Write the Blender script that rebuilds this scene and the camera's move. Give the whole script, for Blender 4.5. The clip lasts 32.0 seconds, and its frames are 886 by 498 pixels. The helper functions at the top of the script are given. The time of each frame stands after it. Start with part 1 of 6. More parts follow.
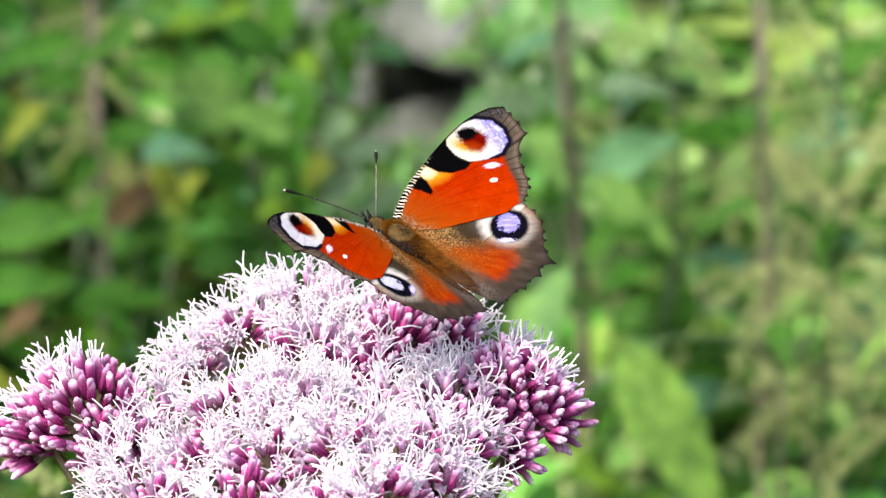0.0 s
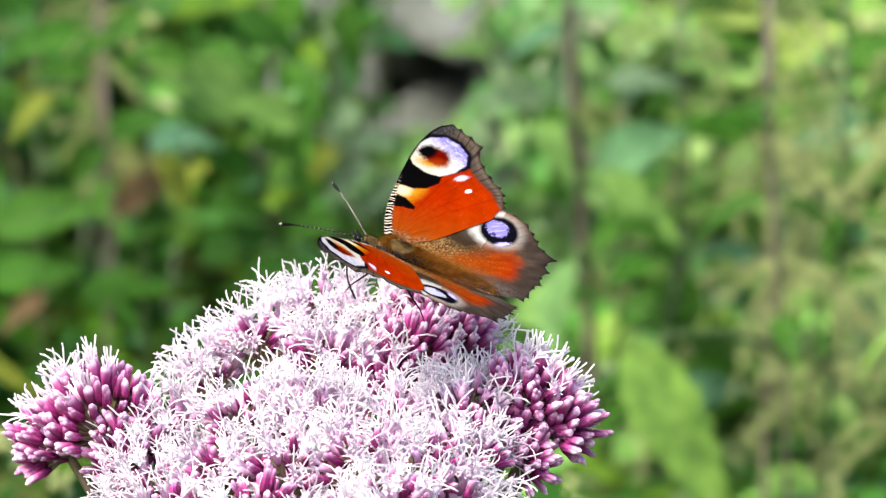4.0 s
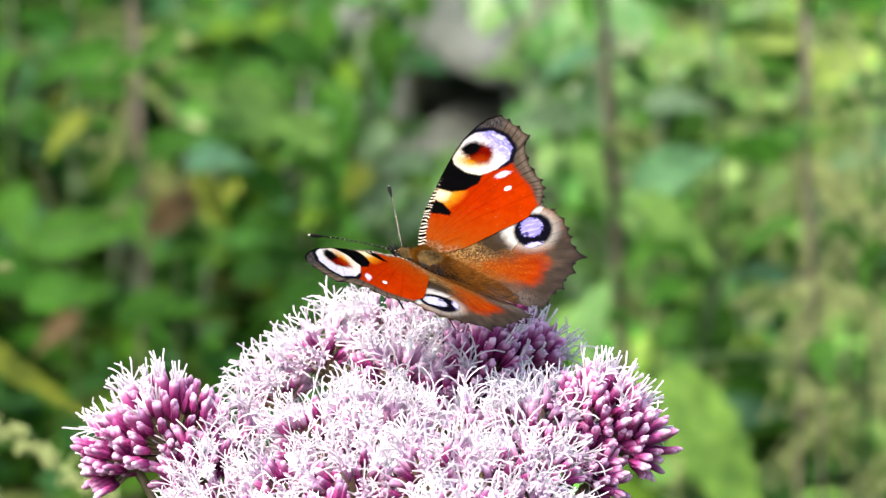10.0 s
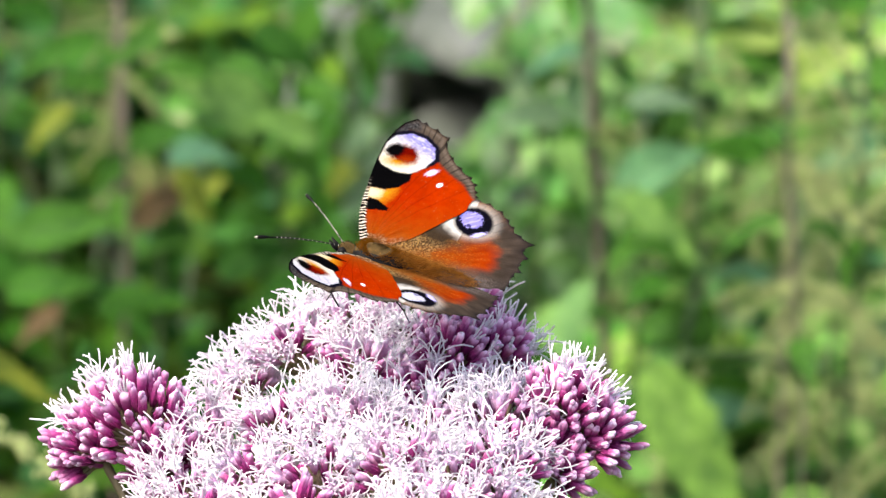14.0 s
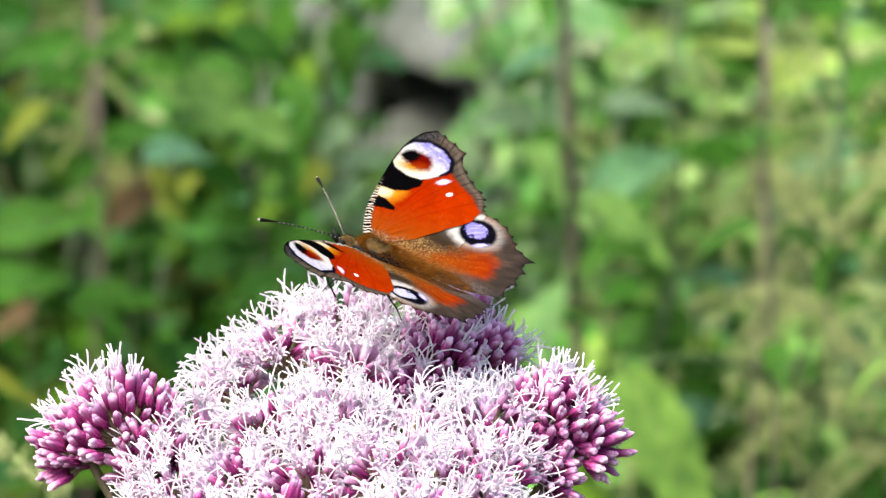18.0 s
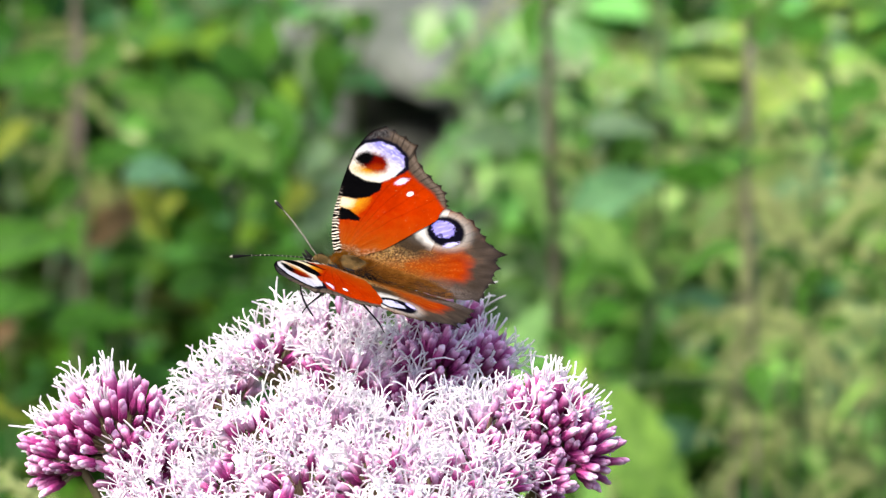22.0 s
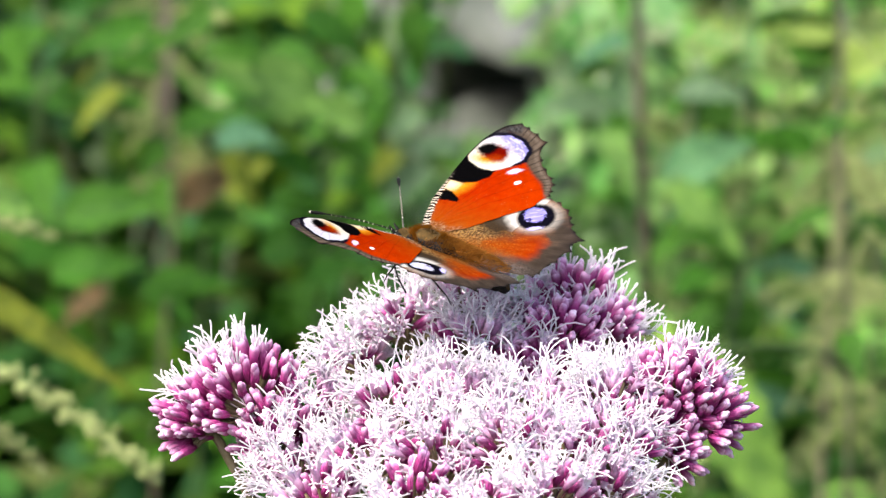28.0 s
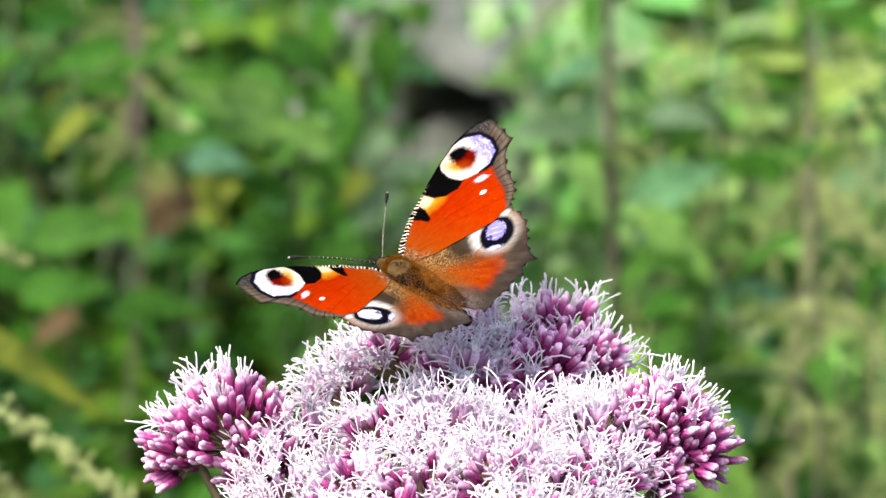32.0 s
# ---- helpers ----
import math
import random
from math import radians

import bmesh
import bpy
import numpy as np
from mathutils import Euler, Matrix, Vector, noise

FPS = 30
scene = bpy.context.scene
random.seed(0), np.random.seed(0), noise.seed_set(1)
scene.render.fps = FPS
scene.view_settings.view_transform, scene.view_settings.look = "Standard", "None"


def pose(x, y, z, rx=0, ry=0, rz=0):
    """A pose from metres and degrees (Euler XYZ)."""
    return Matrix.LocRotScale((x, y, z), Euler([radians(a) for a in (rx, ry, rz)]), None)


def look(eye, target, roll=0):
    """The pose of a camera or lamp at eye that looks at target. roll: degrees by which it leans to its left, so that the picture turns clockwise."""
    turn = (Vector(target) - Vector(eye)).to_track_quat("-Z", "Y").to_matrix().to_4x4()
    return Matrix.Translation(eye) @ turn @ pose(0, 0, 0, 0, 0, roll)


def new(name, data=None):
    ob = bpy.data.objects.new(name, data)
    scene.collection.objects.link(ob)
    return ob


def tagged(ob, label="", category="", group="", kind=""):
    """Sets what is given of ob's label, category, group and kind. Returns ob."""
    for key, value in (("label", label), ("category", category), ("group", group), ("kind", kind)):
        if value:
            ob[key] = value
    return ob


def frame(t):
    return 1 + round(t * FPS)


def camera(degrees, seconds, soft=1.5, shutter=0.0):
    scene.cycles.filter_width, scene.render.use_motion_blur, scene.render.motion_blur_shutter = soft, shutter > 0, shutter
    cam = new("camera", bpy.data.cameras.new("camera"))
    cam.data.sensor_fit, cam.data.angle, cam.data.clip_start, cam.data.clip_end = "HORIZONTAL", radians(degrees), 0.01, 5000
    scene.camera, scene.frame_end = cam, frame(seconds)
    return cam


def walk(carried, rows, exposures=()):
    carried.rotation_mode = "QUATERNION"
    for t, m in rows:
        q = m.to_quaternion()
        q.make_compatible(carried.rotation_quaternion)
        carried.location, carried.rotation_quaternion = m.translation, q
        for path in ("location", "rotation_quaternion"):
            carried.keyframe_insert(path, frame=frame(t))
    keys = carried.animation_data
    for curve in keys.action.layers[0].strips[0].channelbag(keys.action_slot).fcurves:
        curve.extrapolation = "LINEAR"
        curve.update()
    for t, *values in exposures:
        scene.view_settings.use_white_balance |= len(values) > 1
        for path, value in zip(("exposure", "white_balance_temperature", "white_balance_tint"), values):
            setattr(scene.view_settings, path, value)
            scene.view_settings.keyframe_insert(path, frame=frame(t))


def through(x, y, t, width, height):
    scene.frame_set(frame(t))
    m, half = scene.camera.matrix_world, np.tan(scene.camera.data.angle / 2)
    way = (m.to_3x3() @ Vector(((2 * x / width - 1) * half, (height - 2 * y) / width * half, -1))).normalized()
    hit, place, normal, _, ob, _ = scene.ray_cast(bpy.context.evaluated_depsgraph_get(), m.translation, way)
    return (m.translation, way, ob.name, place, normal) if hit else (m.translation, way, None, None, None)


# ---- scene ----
cam = camera(9.5, 32.0, soft=1.3)
walk(cam, [
    (0.0, pose(-0.0000, -0.8733, 1.1677, 76.000, 0.000, 0.000)),
    (0.5, pose(-0.0000, -0.8730, 1.1688, 75.918, 0.023, 0.004)),
    (1.0, pose(-0.0024, -0.8727, 1.1701, 75.837, -0.194, 0.059)),
    (1.5, pose(-0.0021, -0.8730, 1.1688, 75.871, -0.115, 0.116)),
    (2.0, pose(-0.0041, -0.8733, 1.1678, 75.893, -0.329, 0.118)),
    (2.5, pose(-0.0022, -0.8726, 1.1704, 75.779, -0.426, 0.179)),
    (3.0, pose(-0.0038, -0.8722, 1.1718, 75.753, -0.421, 0.056)),
    (3.5, pose(-0.0030, -0.8719, 1.1730, 75.739, -0.415, 0.063)),
    (5.5, pose(-0.0043, -0.8721, 1.1723, 75.769, -0.269, 0.061)),
    (6.0, pose(-0.0033, -0.8723, 1.1718, 75.834, -0.174, 0.057)),
    (6.5, pose(-0.0048, -0.8721, 1.1725, 75.832, -0.349, 0.048)),
    (7.0, pose(-0.0065, -0.8720, 1.1730, 75.857, -0.246, -0.015)),
    (7.5, pose(-0.0091, -0.8721, 1.1726, 75.904, -0.336, -0.037)),
    (8.0, pose(-0.0107, -0.8723, 1.1714, 75.994, -0.303, -0.016)),
    (8.5, pose(-0.0118, -0.8722, 1.1720, 76.003, -0.520, 0.075)),
    (9.0, pose(-0.0113, -0.8724, 1.1714, 76.006, -0.620, 0.182)),
    (9.5, pose(-0.0122, -0.8724, 1.1710, 76.014, -0.640, 0.181)),
    (10.0, pose(-0.0141, -0.8724, 1.1711, 76.027, -0.665, 0.165)),
    (10.5, pose(-0.0123, -0.8726, 1.1703, 76.082, -0.550, 0.205)),
    (11.0, pose(-0.0118, -0.8726, 1.1703, 76.080, -0.800, 0.238)),
    (11.5, pose(-0.0163, -0.8724, 1.1714, 76.050, -1.033, 0.136)),
    (12.0, pose(-0.0143, -0.8723, 1.1716, 76.075, -1.193, 0.249)),
    (12.5, pose(-0.0117, -0.8724, 1.1712, 76.091, -1.194, 0.254)),
    (13.0, pose(-0.0134, -0.8727, 1.1702, 76.091, -1.151, 0.150)),
    (13.5, pose(-0.0125, -0.8725, 1.1710, 75.992, -1.317, 0.248)),
    (14.0, pose(-0.0098, -0.8725, 1.1707, 75.996, -1.129, 0.224)),
    (14.5, pose(-0.0103, -0.8723, 1.1716, 75.954, -1.255, 0.137)),
    (16.5, pose(-0.0124, -0.8723, 1.1718, 75.926, -1.813, 0.092)),
    (17.0, pose(-0.0124, -0.8726, 1.1705, 75.968, -1.879, 0.068)),
    (17.5, pose(-0.0134, -0.8725, 1.1710, 75.965, -1.847, -0.003)),
    (18.0, pose(-0.0149, -0.8723, 1.1716, 75.984, -1.826, -0.055)),
    (18.5, pose(-0.0150, -0.8719, 1.1733, 75.978, -1.830, -0.036)),
    (19.0, pose(-0.0147, -0.8721, 1.1726, 76.081, -1.870, 0.008)),
    (19.5, pose(-0.0146, -0.8722, 1.1720, 76.113, -1.926, 0.008)),
    (20.0, pose(-0.0171, -0.8724, 1.1712, 76.156, -1.938, -0.082)),
    (20.5, pose(-0.0159, -0.8723, 1.1715, 76.161, -1.914, -0.036)),
    (21.0, pose(-0.0137, -0.8727, 1.1700, 76.254, -1.939, -0.035)),
    (21.5, pose(-0.0162, -0.8730, 1.1689, 76.341, -1.844, -0.264)),
    (22.0, pose(-0.0181, -0.8733, 1.1674, 76.351, -2.112, -0.290)),
    (22.5, pose(-0.0202, -0.8733, 1.1674, 76.326, -2.061, -0.372)),
    (23.0, pose(-0.0197, -0.8735, 1.1670, 76.288, -2.137, -0.254)),
    (23.5, pose(-0.0220, -0.8735, 1.1667, 76.240, -2.016, -0.244)),
    (24.0, pose(-0.0254, -0.8736, 1.1662, 76.196, -2.065, -0.084)),
    (24.5, pose(-0.0283, -0.8739, 1.1654, 76.177, -2.058, 0.079)),
    (25.0, pose(-0.0286, -0.8734, 1.1671, 76.047, -2.048, 0.254)),
    (25.5, pose(-0.0293, -0.8733, 1.1677, 75.996, -2.163, 0.357)),
    (27.5, pose(-0.0328, -0.8735, 1.1669, 75.987, -2.235, 0.317)),
    (28.0, pose(-0.0316, -0.8735, 1.1667, 75.970, -2.132, 0.272)),
    (28.5, pose(-0.0313, -0.8731, 1.1684, 75.879, -2.145, 0.206)),
    (29.0, pose(-0.0310, -0.8723, 1.1717, 75.796, -2.276, 0.160)),
    (29.5, pose(-0.0303, -0.8714, 1.1754, 75.776, -2.552, 0.154)),
    (30.0, pose(-0.0286, -0.8719, 1.1734, 75.978, -2.370, 0.055)),
    (30.5, pose(-0.0308, -0.8720, 1.1729, 76.024, -2.319, -0.123)),
    (31.0, pose(-0.0332, -0.8724, 1.1711, 76.115, -2.282, -0.200)),
    (31.5, pose(-0.0339, -0.8727, 1.1699, 76.148, -2.253, -0.185)),
    (32.0, pose(-0.0368, -0.8729, 1.1691, 76.162, -2.433, -0.150)),
])

# ---- world and light ----
world = bpy.data.worlds.new("sky")
scene.world = world
world.use_nodes = True
wn = world.node_tree
sky = wn.nodes.new("ShaderNodeTexSky")
sky.sky_type = "NISHITA"
sky.sun_disc = False
sky.sun_elevation, sky.sun_rotation = radians(56), radians(235)
sky.air_density, sky.dust_density, sky.ozone_density = 1.0, 5.0, 1.0
wn.nodes["Background"].inputs[1].default_value = 0.15
wn.links.new(sky.outputs[0], wn.nodes["Background"].inputs[0])

sun_data = bpy.data.lights.new("sun", "SUN")
sun_data.energy, sun_data.angle, sun_data.color = 2.65, radians(18), (1.0, 0.96, 0.9)
sun = new("sun", sun_data)
sun.matrix_world = look((-1.3, -0.8, 3.2), (0, 0, 0.9))
scene.view_settings.exposure = 1.14

cam.data.dof.use_dof = True
cam.data.dof.focus_distance = 0.866
cam.data.dof.aperture_fstop = 37
cam.data.dof.aperture_blades = 0


# ---- materials ----
def material(name, rough=0.6, spec=0.4):
    m = bpy.data.materials.new(name)
    m.use_nodes = True
    b = m.node_tree.nodes["Principled BSDF"]
    b.inputs["Roughness"].default_value = rough
    b.inputs["Specular IOR Level"].default_value = spec
    return m, m.node_tree, b


def link(nt, a, b):
    nt.links.new(a, b)


def ramp(nt, fac, stops):
    r = nt.nodes.new("ShaderNodeValToRGB")
    els = r.color_ramp.elements
    while len(els) < len(stops):
        els.new(0.5)
    for e, (pos, col) in zip(els, stops):
        e.position, e.color = pos, (*col, 1)
    link(nt, fac, r.inputs[0])
    return r.outputs[0]


def noise_tex(nt, scale, detail=3.0, coord="Object"):
    tc = nt.nodes.new("ShaderNodeTexCoord")
    n = nt.nodes.new("ShaderNodeTexNoise")
    n.inputs["Scale"].default_value, n.inputs["Detail"].default_value = scale, detail
    link(nt, tc.outputs[coord], n.inputs["Vector"])
    return n.outputs[0]


def mix(nt, fac, a, b, mode="MIX"):
    n = nt.nodes.new("ShaderNodeMix")
    n.data_type, n.blend_type = "RGBA", mode
    for s, v in ((n.inputs[0], fac), (n.inputs[6], a), (n.inputs[7], b)):
        if isinstance(v, (int, float)):
            s.default_value = v
        elif isinstance(v, tuple):
            s.default_value = (*v, 1)
        else:
            link(nt, v, s)
    return n.outputs[2]


def bump(nt, b, height, strength=0.3, dist=0.001):
    n = nt.nodes.new("ShaderNodeBump")
    n.inputs["Strength"].default_value, n.inputs["Distance"].default_value = strength, dist
    link(nt, height, n.inputs["Height"])
    link(nt, n.outputs[0], b.inputs["Normal"])


def varied(name, dark, mid, light, scale, rough=0.6, spec=0.4, bumpiness=0.2, dist=0.0005, through=0.0, by_object=0.35):
    """A surface of three tones: grain, blotches, and a shift from object to object."""
    m, nt, b = material(name, rough, spec)
    fine = noise_tex(nt, scale)
    col = ramp(nt, fine, [(0.3, dark), (0.5, mid), (0.72, light)])
    blot = ramp(nt, noise_tex(nt, scale * 0.17, 2.0), [(0.35, (0.72, 0.72, 0.72)), (0.65, (1.12, 1.12, 1.12))])
    col = mix(nt, 1.0, col, blot, "MULTIPLY")
    info = nt.nodes.new("ShaderNodeObjectInfo")
    shift = ramp(nt, info.outputs["Random"], [(0.0, (1 - by_object,) * 3), (1.0, (1 + by_object * 0.6,) * 3)])
    col = mix(nt, 1.0, col, shift, "MULTIPLY")
    link(nt, col, b.inputs["Base Color"])
    bump(nt, b, fine, bumpiness, dist)
    if through:
        tr = nt.nodes.new("ShaderNodeBsdfTranslucent")
        link(nt, col, tr.inputs["Color"])
        ms = nt.nodes.new("ShaderNodeMixShader")
        ms.inputs[0].default_value = through
        link(nt, b.outputs[0], ms.inputs[1])
        link(nt, tr.outputs[0], ms.inputs[2])
        link(nt, ms.outputs[0], nt.nodes["Material Output"].inputs["Surface"])
    return m


def leaf_material(name, dark, mid, light, vein):
    """A leaf: mottled green, paler veins on either side of the midrib, light passing through."""
    m, nt, b = material(name, 0.6, 0.08)
    fine = noise_tex(nt, 160.0)
    col = ramp(nt, fine, [(0.3, dark), (0.5, mid), (0.7, light)])
    uv = nt.nodes.new("ShaderNodeUVMap")
    sep = nt.nodes.new("ShaderNodeSeparateXYZ")
    link(nt, uv.outputs[0], sep.inputs[0])
    ab = nt.nodes.new("ShaderNodeMath")
    ab.operation = "ABSOLUTE"
    link(nt, sep.outputs[0], ab.inputs[0])
    slant = nt.nodes.new("ShaderNodeMath")
    slant.operation = "MULTIPLY_ADD"
    link(nt, ab.outputs[0], slant.inputs[0])
    slant.inputs[1].default_value = -0.35
    link(nt, sep.outputs[1], slant.inputs[2])
    wav = nt.nodes.new("ShaderNodeMath")
    wav.operation = "MULTIPLY"
    link(nt, slant.outputs[0], wav.inputs[0])
    wav.inputs[1].default_value = 9.0
    fr = nt.nodes.new("ShaderNodeMath")
    fr.operation = "FRACT"
    link(nt, wav.outputs[0], fr.inputs[0])
    side = ramp(nt, fr.outputs[0], [(0.0, (1, 1, 1)), (0.08, (0, 0, 0)), (0.92, (0, 0, 0)), (1.0, (1, 1, 1))])
    midrib = ramp(nt, ab.outputs[0], [(0.0, (1, 1, 1)), (0.05, (0, 0, 0))])
    veins = mix(nt, 1.0, side, midrib, "ADD")
    col = mix(nt, veins, col, vein)
    info = nt.nodes.new("ShaderNodeObjectInfo")
    shift = ramp(nt, info.outputs["Random"], [(0.0, (0.68, 0.74, 0.76)), (0.5, (0.92, 0.98, 0.92)), (1.0, (1.13, 1.14, 0.92))])
    col = mix(nt, 1.0, col, shift, "MULTIPLY")
    blot = ramp(nt, noise_tex(nt, 9.0, 3.0), [(0.35, (0.55, 0.6, 0.6)), (0.65, (1.25, 1.2, 1.1))])
    col = mix(nt, 1.0, col, blot, "MULTIPLY")
    link(nt, col, b.inputs["Base Color"])
    bump(nt, b, veins, -0.4, 0.001)
    tr = nt.nodes.new("ShaderNodeBsdfTranslucent")
    link(nt, col, tr.inputs["Color"])
    ms = nt.nodes.new("ShaderNodeMixShader")
    ms.inputs[0].default_value = 0.26
    link(nt, b.outputs[0], ms.inputs[1])
    link(nt, tr.outputs[0], ms.inputs[2])
    link(nt, ms.outputs[0], nt.nodes["Material Output"].inputs["Surface"])
    return m


def painted(name, rough, spec, grain=3200.0, sheen=0.0):
    """A surface whose pattern is stored with its points, with a scaly grain over it."""
    m, nt, b = material(name, rough, spec)
    at = nt.nodes.new("ShaderNodeAttribute")
    at.attribute_name = "pattern"
    g = noise_tex(nt, grain, 2.0)
    tone = ramp(nt, g, [(0.3, (0.92, 0.92, 0.92)), (0.7, (1.07, 1.07, 1.07))])
    link(nt, mix(nt, 1.0, at.outputs["Color"], tone, "MULTIPLY"), b.inputs["Base Color"])
    bump(nt, b, g, 0.12, 0.0001)
    if sheen:
        b.inputs["Sheen Weight"].default_value = sheen
    return m


M_GROUND = varied("soil_and_litter", (0.018, 0.022, 0.008), (0.035, 0.055, 0.015), (0.05, 0.09, 0.025), 30.0, 0.9, 0.2, 0.8, 0.01)
M_STONE = varied("grey_stone", (0.06, 0.072, 0.052), (0.125, 0.138, 0.112), (0.22, 0.23, 0.2), 24.0, 0.85, 0.3, 0.6, 0.004)
M_STEM = varied("nettle_stem_green", (0.03, 0.06, 0.015), (0.06, 0.1, 0.028), (0.09, 0.13, 0.042), 120.0)
M_STEM_BROWN = varied("dry_stem_brown", (0.07, 0.055, 0.038), (0.125, 0.1, 0.072), (0.19, 0.155, 0.11), 120.0)
M_LEAF = leaf_material("nettle_leaf", (0.022, 0.07, 0.008), (0.042, 0.125, 0.012), (0.07, 0.18, 0.018), (0.1, 0.22, 0.045))
M_LEAF_PALE = leaf_material("pale_leaf", (0.095, 0.195, 0.042), (0.145, 0.27, 0.06), (0.19, 0.33, 0.082), (0.23, 0.36, 0.12))
M_LEAF_YELLOW = leaf_material("yellowing_leaf", (0.11, 0.15, 0.016), (0.17, 0.2, 0.025), (0.22, 0.25, 0.04), (0.25, 0.28, 0.07))
M_LEAF_OLIVE = leaf_material("slim_olive_leaf", (0.09, 0.13, 0.012), (0.145, 0.17, 0.017), (0.2, 0.21, 0.025), (0.24, 0.26, 0.06))
# deep green, kept dark so that its colour stands for leaves in shade
M_LEAF_SHADE = leaf_material("shade_green_leaf", (0.018, 0.07, 0.006), (0.03, 0.11, 0.01), (0.05, 0.15, 0.014), (0.07, 0.17, 0.03))
M_LEAF_GREY = leaf_material("dusty_leaf", (0.08, 0.14, 0.075), (0.12, 0.19, 0.1), (0.16, 0.23, 0.13), (0.18, 0.26, 0.16))
M_LEAF_LIME = leaf_material("yellow_green_leaf", (0.17, 0.25, 0.05), (0.23, 0.31, 0.07), (0.28, 0.35, 0.095), (0.31, 0.37, 0.12))
M_LEAF_LIGHT = leaf_material("light_leaf", (0.115, 0.24, 0.065), (0.165, 0.31, 0.09), (0.21, 0.37, 0.13), (0.26, 0.41, 0.18))
M_LEAF_BLUE = leaf_material("bluish_leaf", (0.045, 0.125, 0.06), (0.08, 0.19, 0.1), (0.12, 0.25, 0.145), (0.16, 0.29, 0.17))
M_LEAF_DEAD = leaf_material("withered_leaf", (0.09, 0.055, 0.022), (0.15, 0.09, 0.042), (0.21, 0.135, 0.07), (0.17, 0.12, 0.06))
M_CATKIN = varied("nettle_catkin", (0.2, 0.26, 0.075), (0.32, 0.37, 0.14), (0.44, 0.47, 0.21), 200.0, 0.8, 0.2)
M_STALK = varied("flower_stalk", (0.12, 0.09, 0.05), (0.2, 0.16, 0.08), (0.28, 0.22, 0.13), 300.0)


def thicket_material(name, tones):
    """Small leaves of many tones, each leaf its own, thin enough to let light through."""
    m, nt, b = material(name, 0.65, 0.06)
    geo = nt.nodes.new("ShaderNodeNewGeometry")
    col = ramp(nt, geo.outputs["Random Per Island"], [(k / (len(tones) - 1), t) for k, t in enumerate(tones)])
    fine = noise_tex(nt, 220.0)
    col = mix(nt, 1.0, col, ramp(nt, fine, [(0.3, (0.75,) * 3), (0.7, (1.2,) * 3)]), "MULTIPLY")
    link(nt, col, b.inputs["Base Color"])
    bump(nt, b, fine, 0.3, 0.001)
    tr = nt.nodes.new("ShaderNodeBsdfTranslucent")
    link(nt, col, tr.inputs["Color"])
    ms = nt.nodes.new("ShaderNodeMixShader")
    ms.inputs[0].default_value = 0.26
    link(nt, b.outputs[0], ms.inputs[1])
    link(nt, tr.outputs[0], ms.inputs[2])
    link(nt, ms.outputs[0], nt.nodes["Material Output"].inputs["Surface"])
    return m


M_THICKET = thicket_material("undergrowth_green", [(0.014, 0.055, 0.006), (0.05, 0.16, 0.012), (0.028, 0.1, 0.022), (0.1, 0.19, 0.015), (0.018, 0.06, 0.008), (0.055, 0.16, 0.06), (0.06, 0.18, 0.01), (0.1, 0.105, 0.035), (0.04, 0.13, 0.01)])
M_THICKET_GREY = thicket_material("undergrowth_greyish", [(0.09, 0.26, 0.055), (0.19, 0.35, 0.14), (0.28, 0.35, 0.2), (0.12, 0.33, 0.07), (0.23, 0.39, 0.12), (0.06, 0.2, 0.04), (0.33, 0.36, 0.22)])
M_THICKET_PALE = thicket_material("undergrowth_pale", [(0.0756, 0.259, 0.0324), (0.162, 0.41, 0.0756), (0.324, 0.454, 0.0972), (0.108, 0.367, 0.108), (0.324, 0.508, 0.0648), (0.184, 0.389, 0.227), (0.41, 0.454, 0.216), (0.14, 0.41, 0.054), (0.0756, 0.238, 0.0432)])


def bud_material(name, low, high, tip):
    """Deep at the base of the bud, pale at its tip, by the height along the bud."""
    m, nt, b = material(name, 0.6, 0.15)
    tc = nt.nodes.new("ShaderNodeUVMap")
    sep = nt.nodes.new("ShaderNodeSeparateXYZ")
    link(nt, tc.outputs[0], sep.inputs[0])
    col = ramp(nt, sep.outputs[1], [(0.0, low), (0.42, high), (0.62, tuple(h * 0.82 + t * 0.18 for h, t in zip(high, tip))), (0.86, tip), (1.0, tip)])
    g = noise_tex(nt, 1500.0)
    col = mix(nt, 1.0, col, ramp(nt, g, [(0.3, (0.82,) * 3), (0.7, (1.12,) * 3)]), "MULTIPLY")
    info = nt.nodes.new("ShaderNodeObjectInfo")
    col = mix(nt, 1.0, col, ramp(nt, info.outputs["Random"], [(0.0, (0.68, 0.6, 0.66)), (0.6, (1.0, 1.0, 1.0)), (1.0, (1.25, 1.5, 1.3))]), "MULTIPLY")
    link(nt, col, b.inputs["Base Color"])
    b.inputs["Subsurface Weight"].default_value = 0.25
    b.inputs["Subsurface Radius"].default_value = (0.001, 0.0005, 0.0007)
    bump(nt, b, g, 0.15, 0.0001)
    return m


M_BUD = bud_material("magenta_bud", (0.11, 0.008, 0.035), (0.345, 0.04, 0.195), (0.84, 0.52, 0.75))
M_TUBE = bud_material("pink_corolla", (0.36, 0.07, 0.2), (0.84, 0.555, 0.78), (0.955, 0.84, 0.94))
M_STYLE = varied("white_style", (0.945, 0.87, 0.93), (0.965, 0.915, 0.955), (0.98, 0.945, 0.97), 800.0, 0.5, 0.2, 0.05, 0.0001, 0.42, 0.05)
M_WING = painted("wing_scales", 0.9, 0.0)
M_WING_UNDER = varied("wing_underside", (0.003, 0.0028, 0.0025), (0.006, 0.005, 0.0045), (0.015, 0.012, 0.01), 900.0, 0.85, 0.08, 0.2, 0.0001)
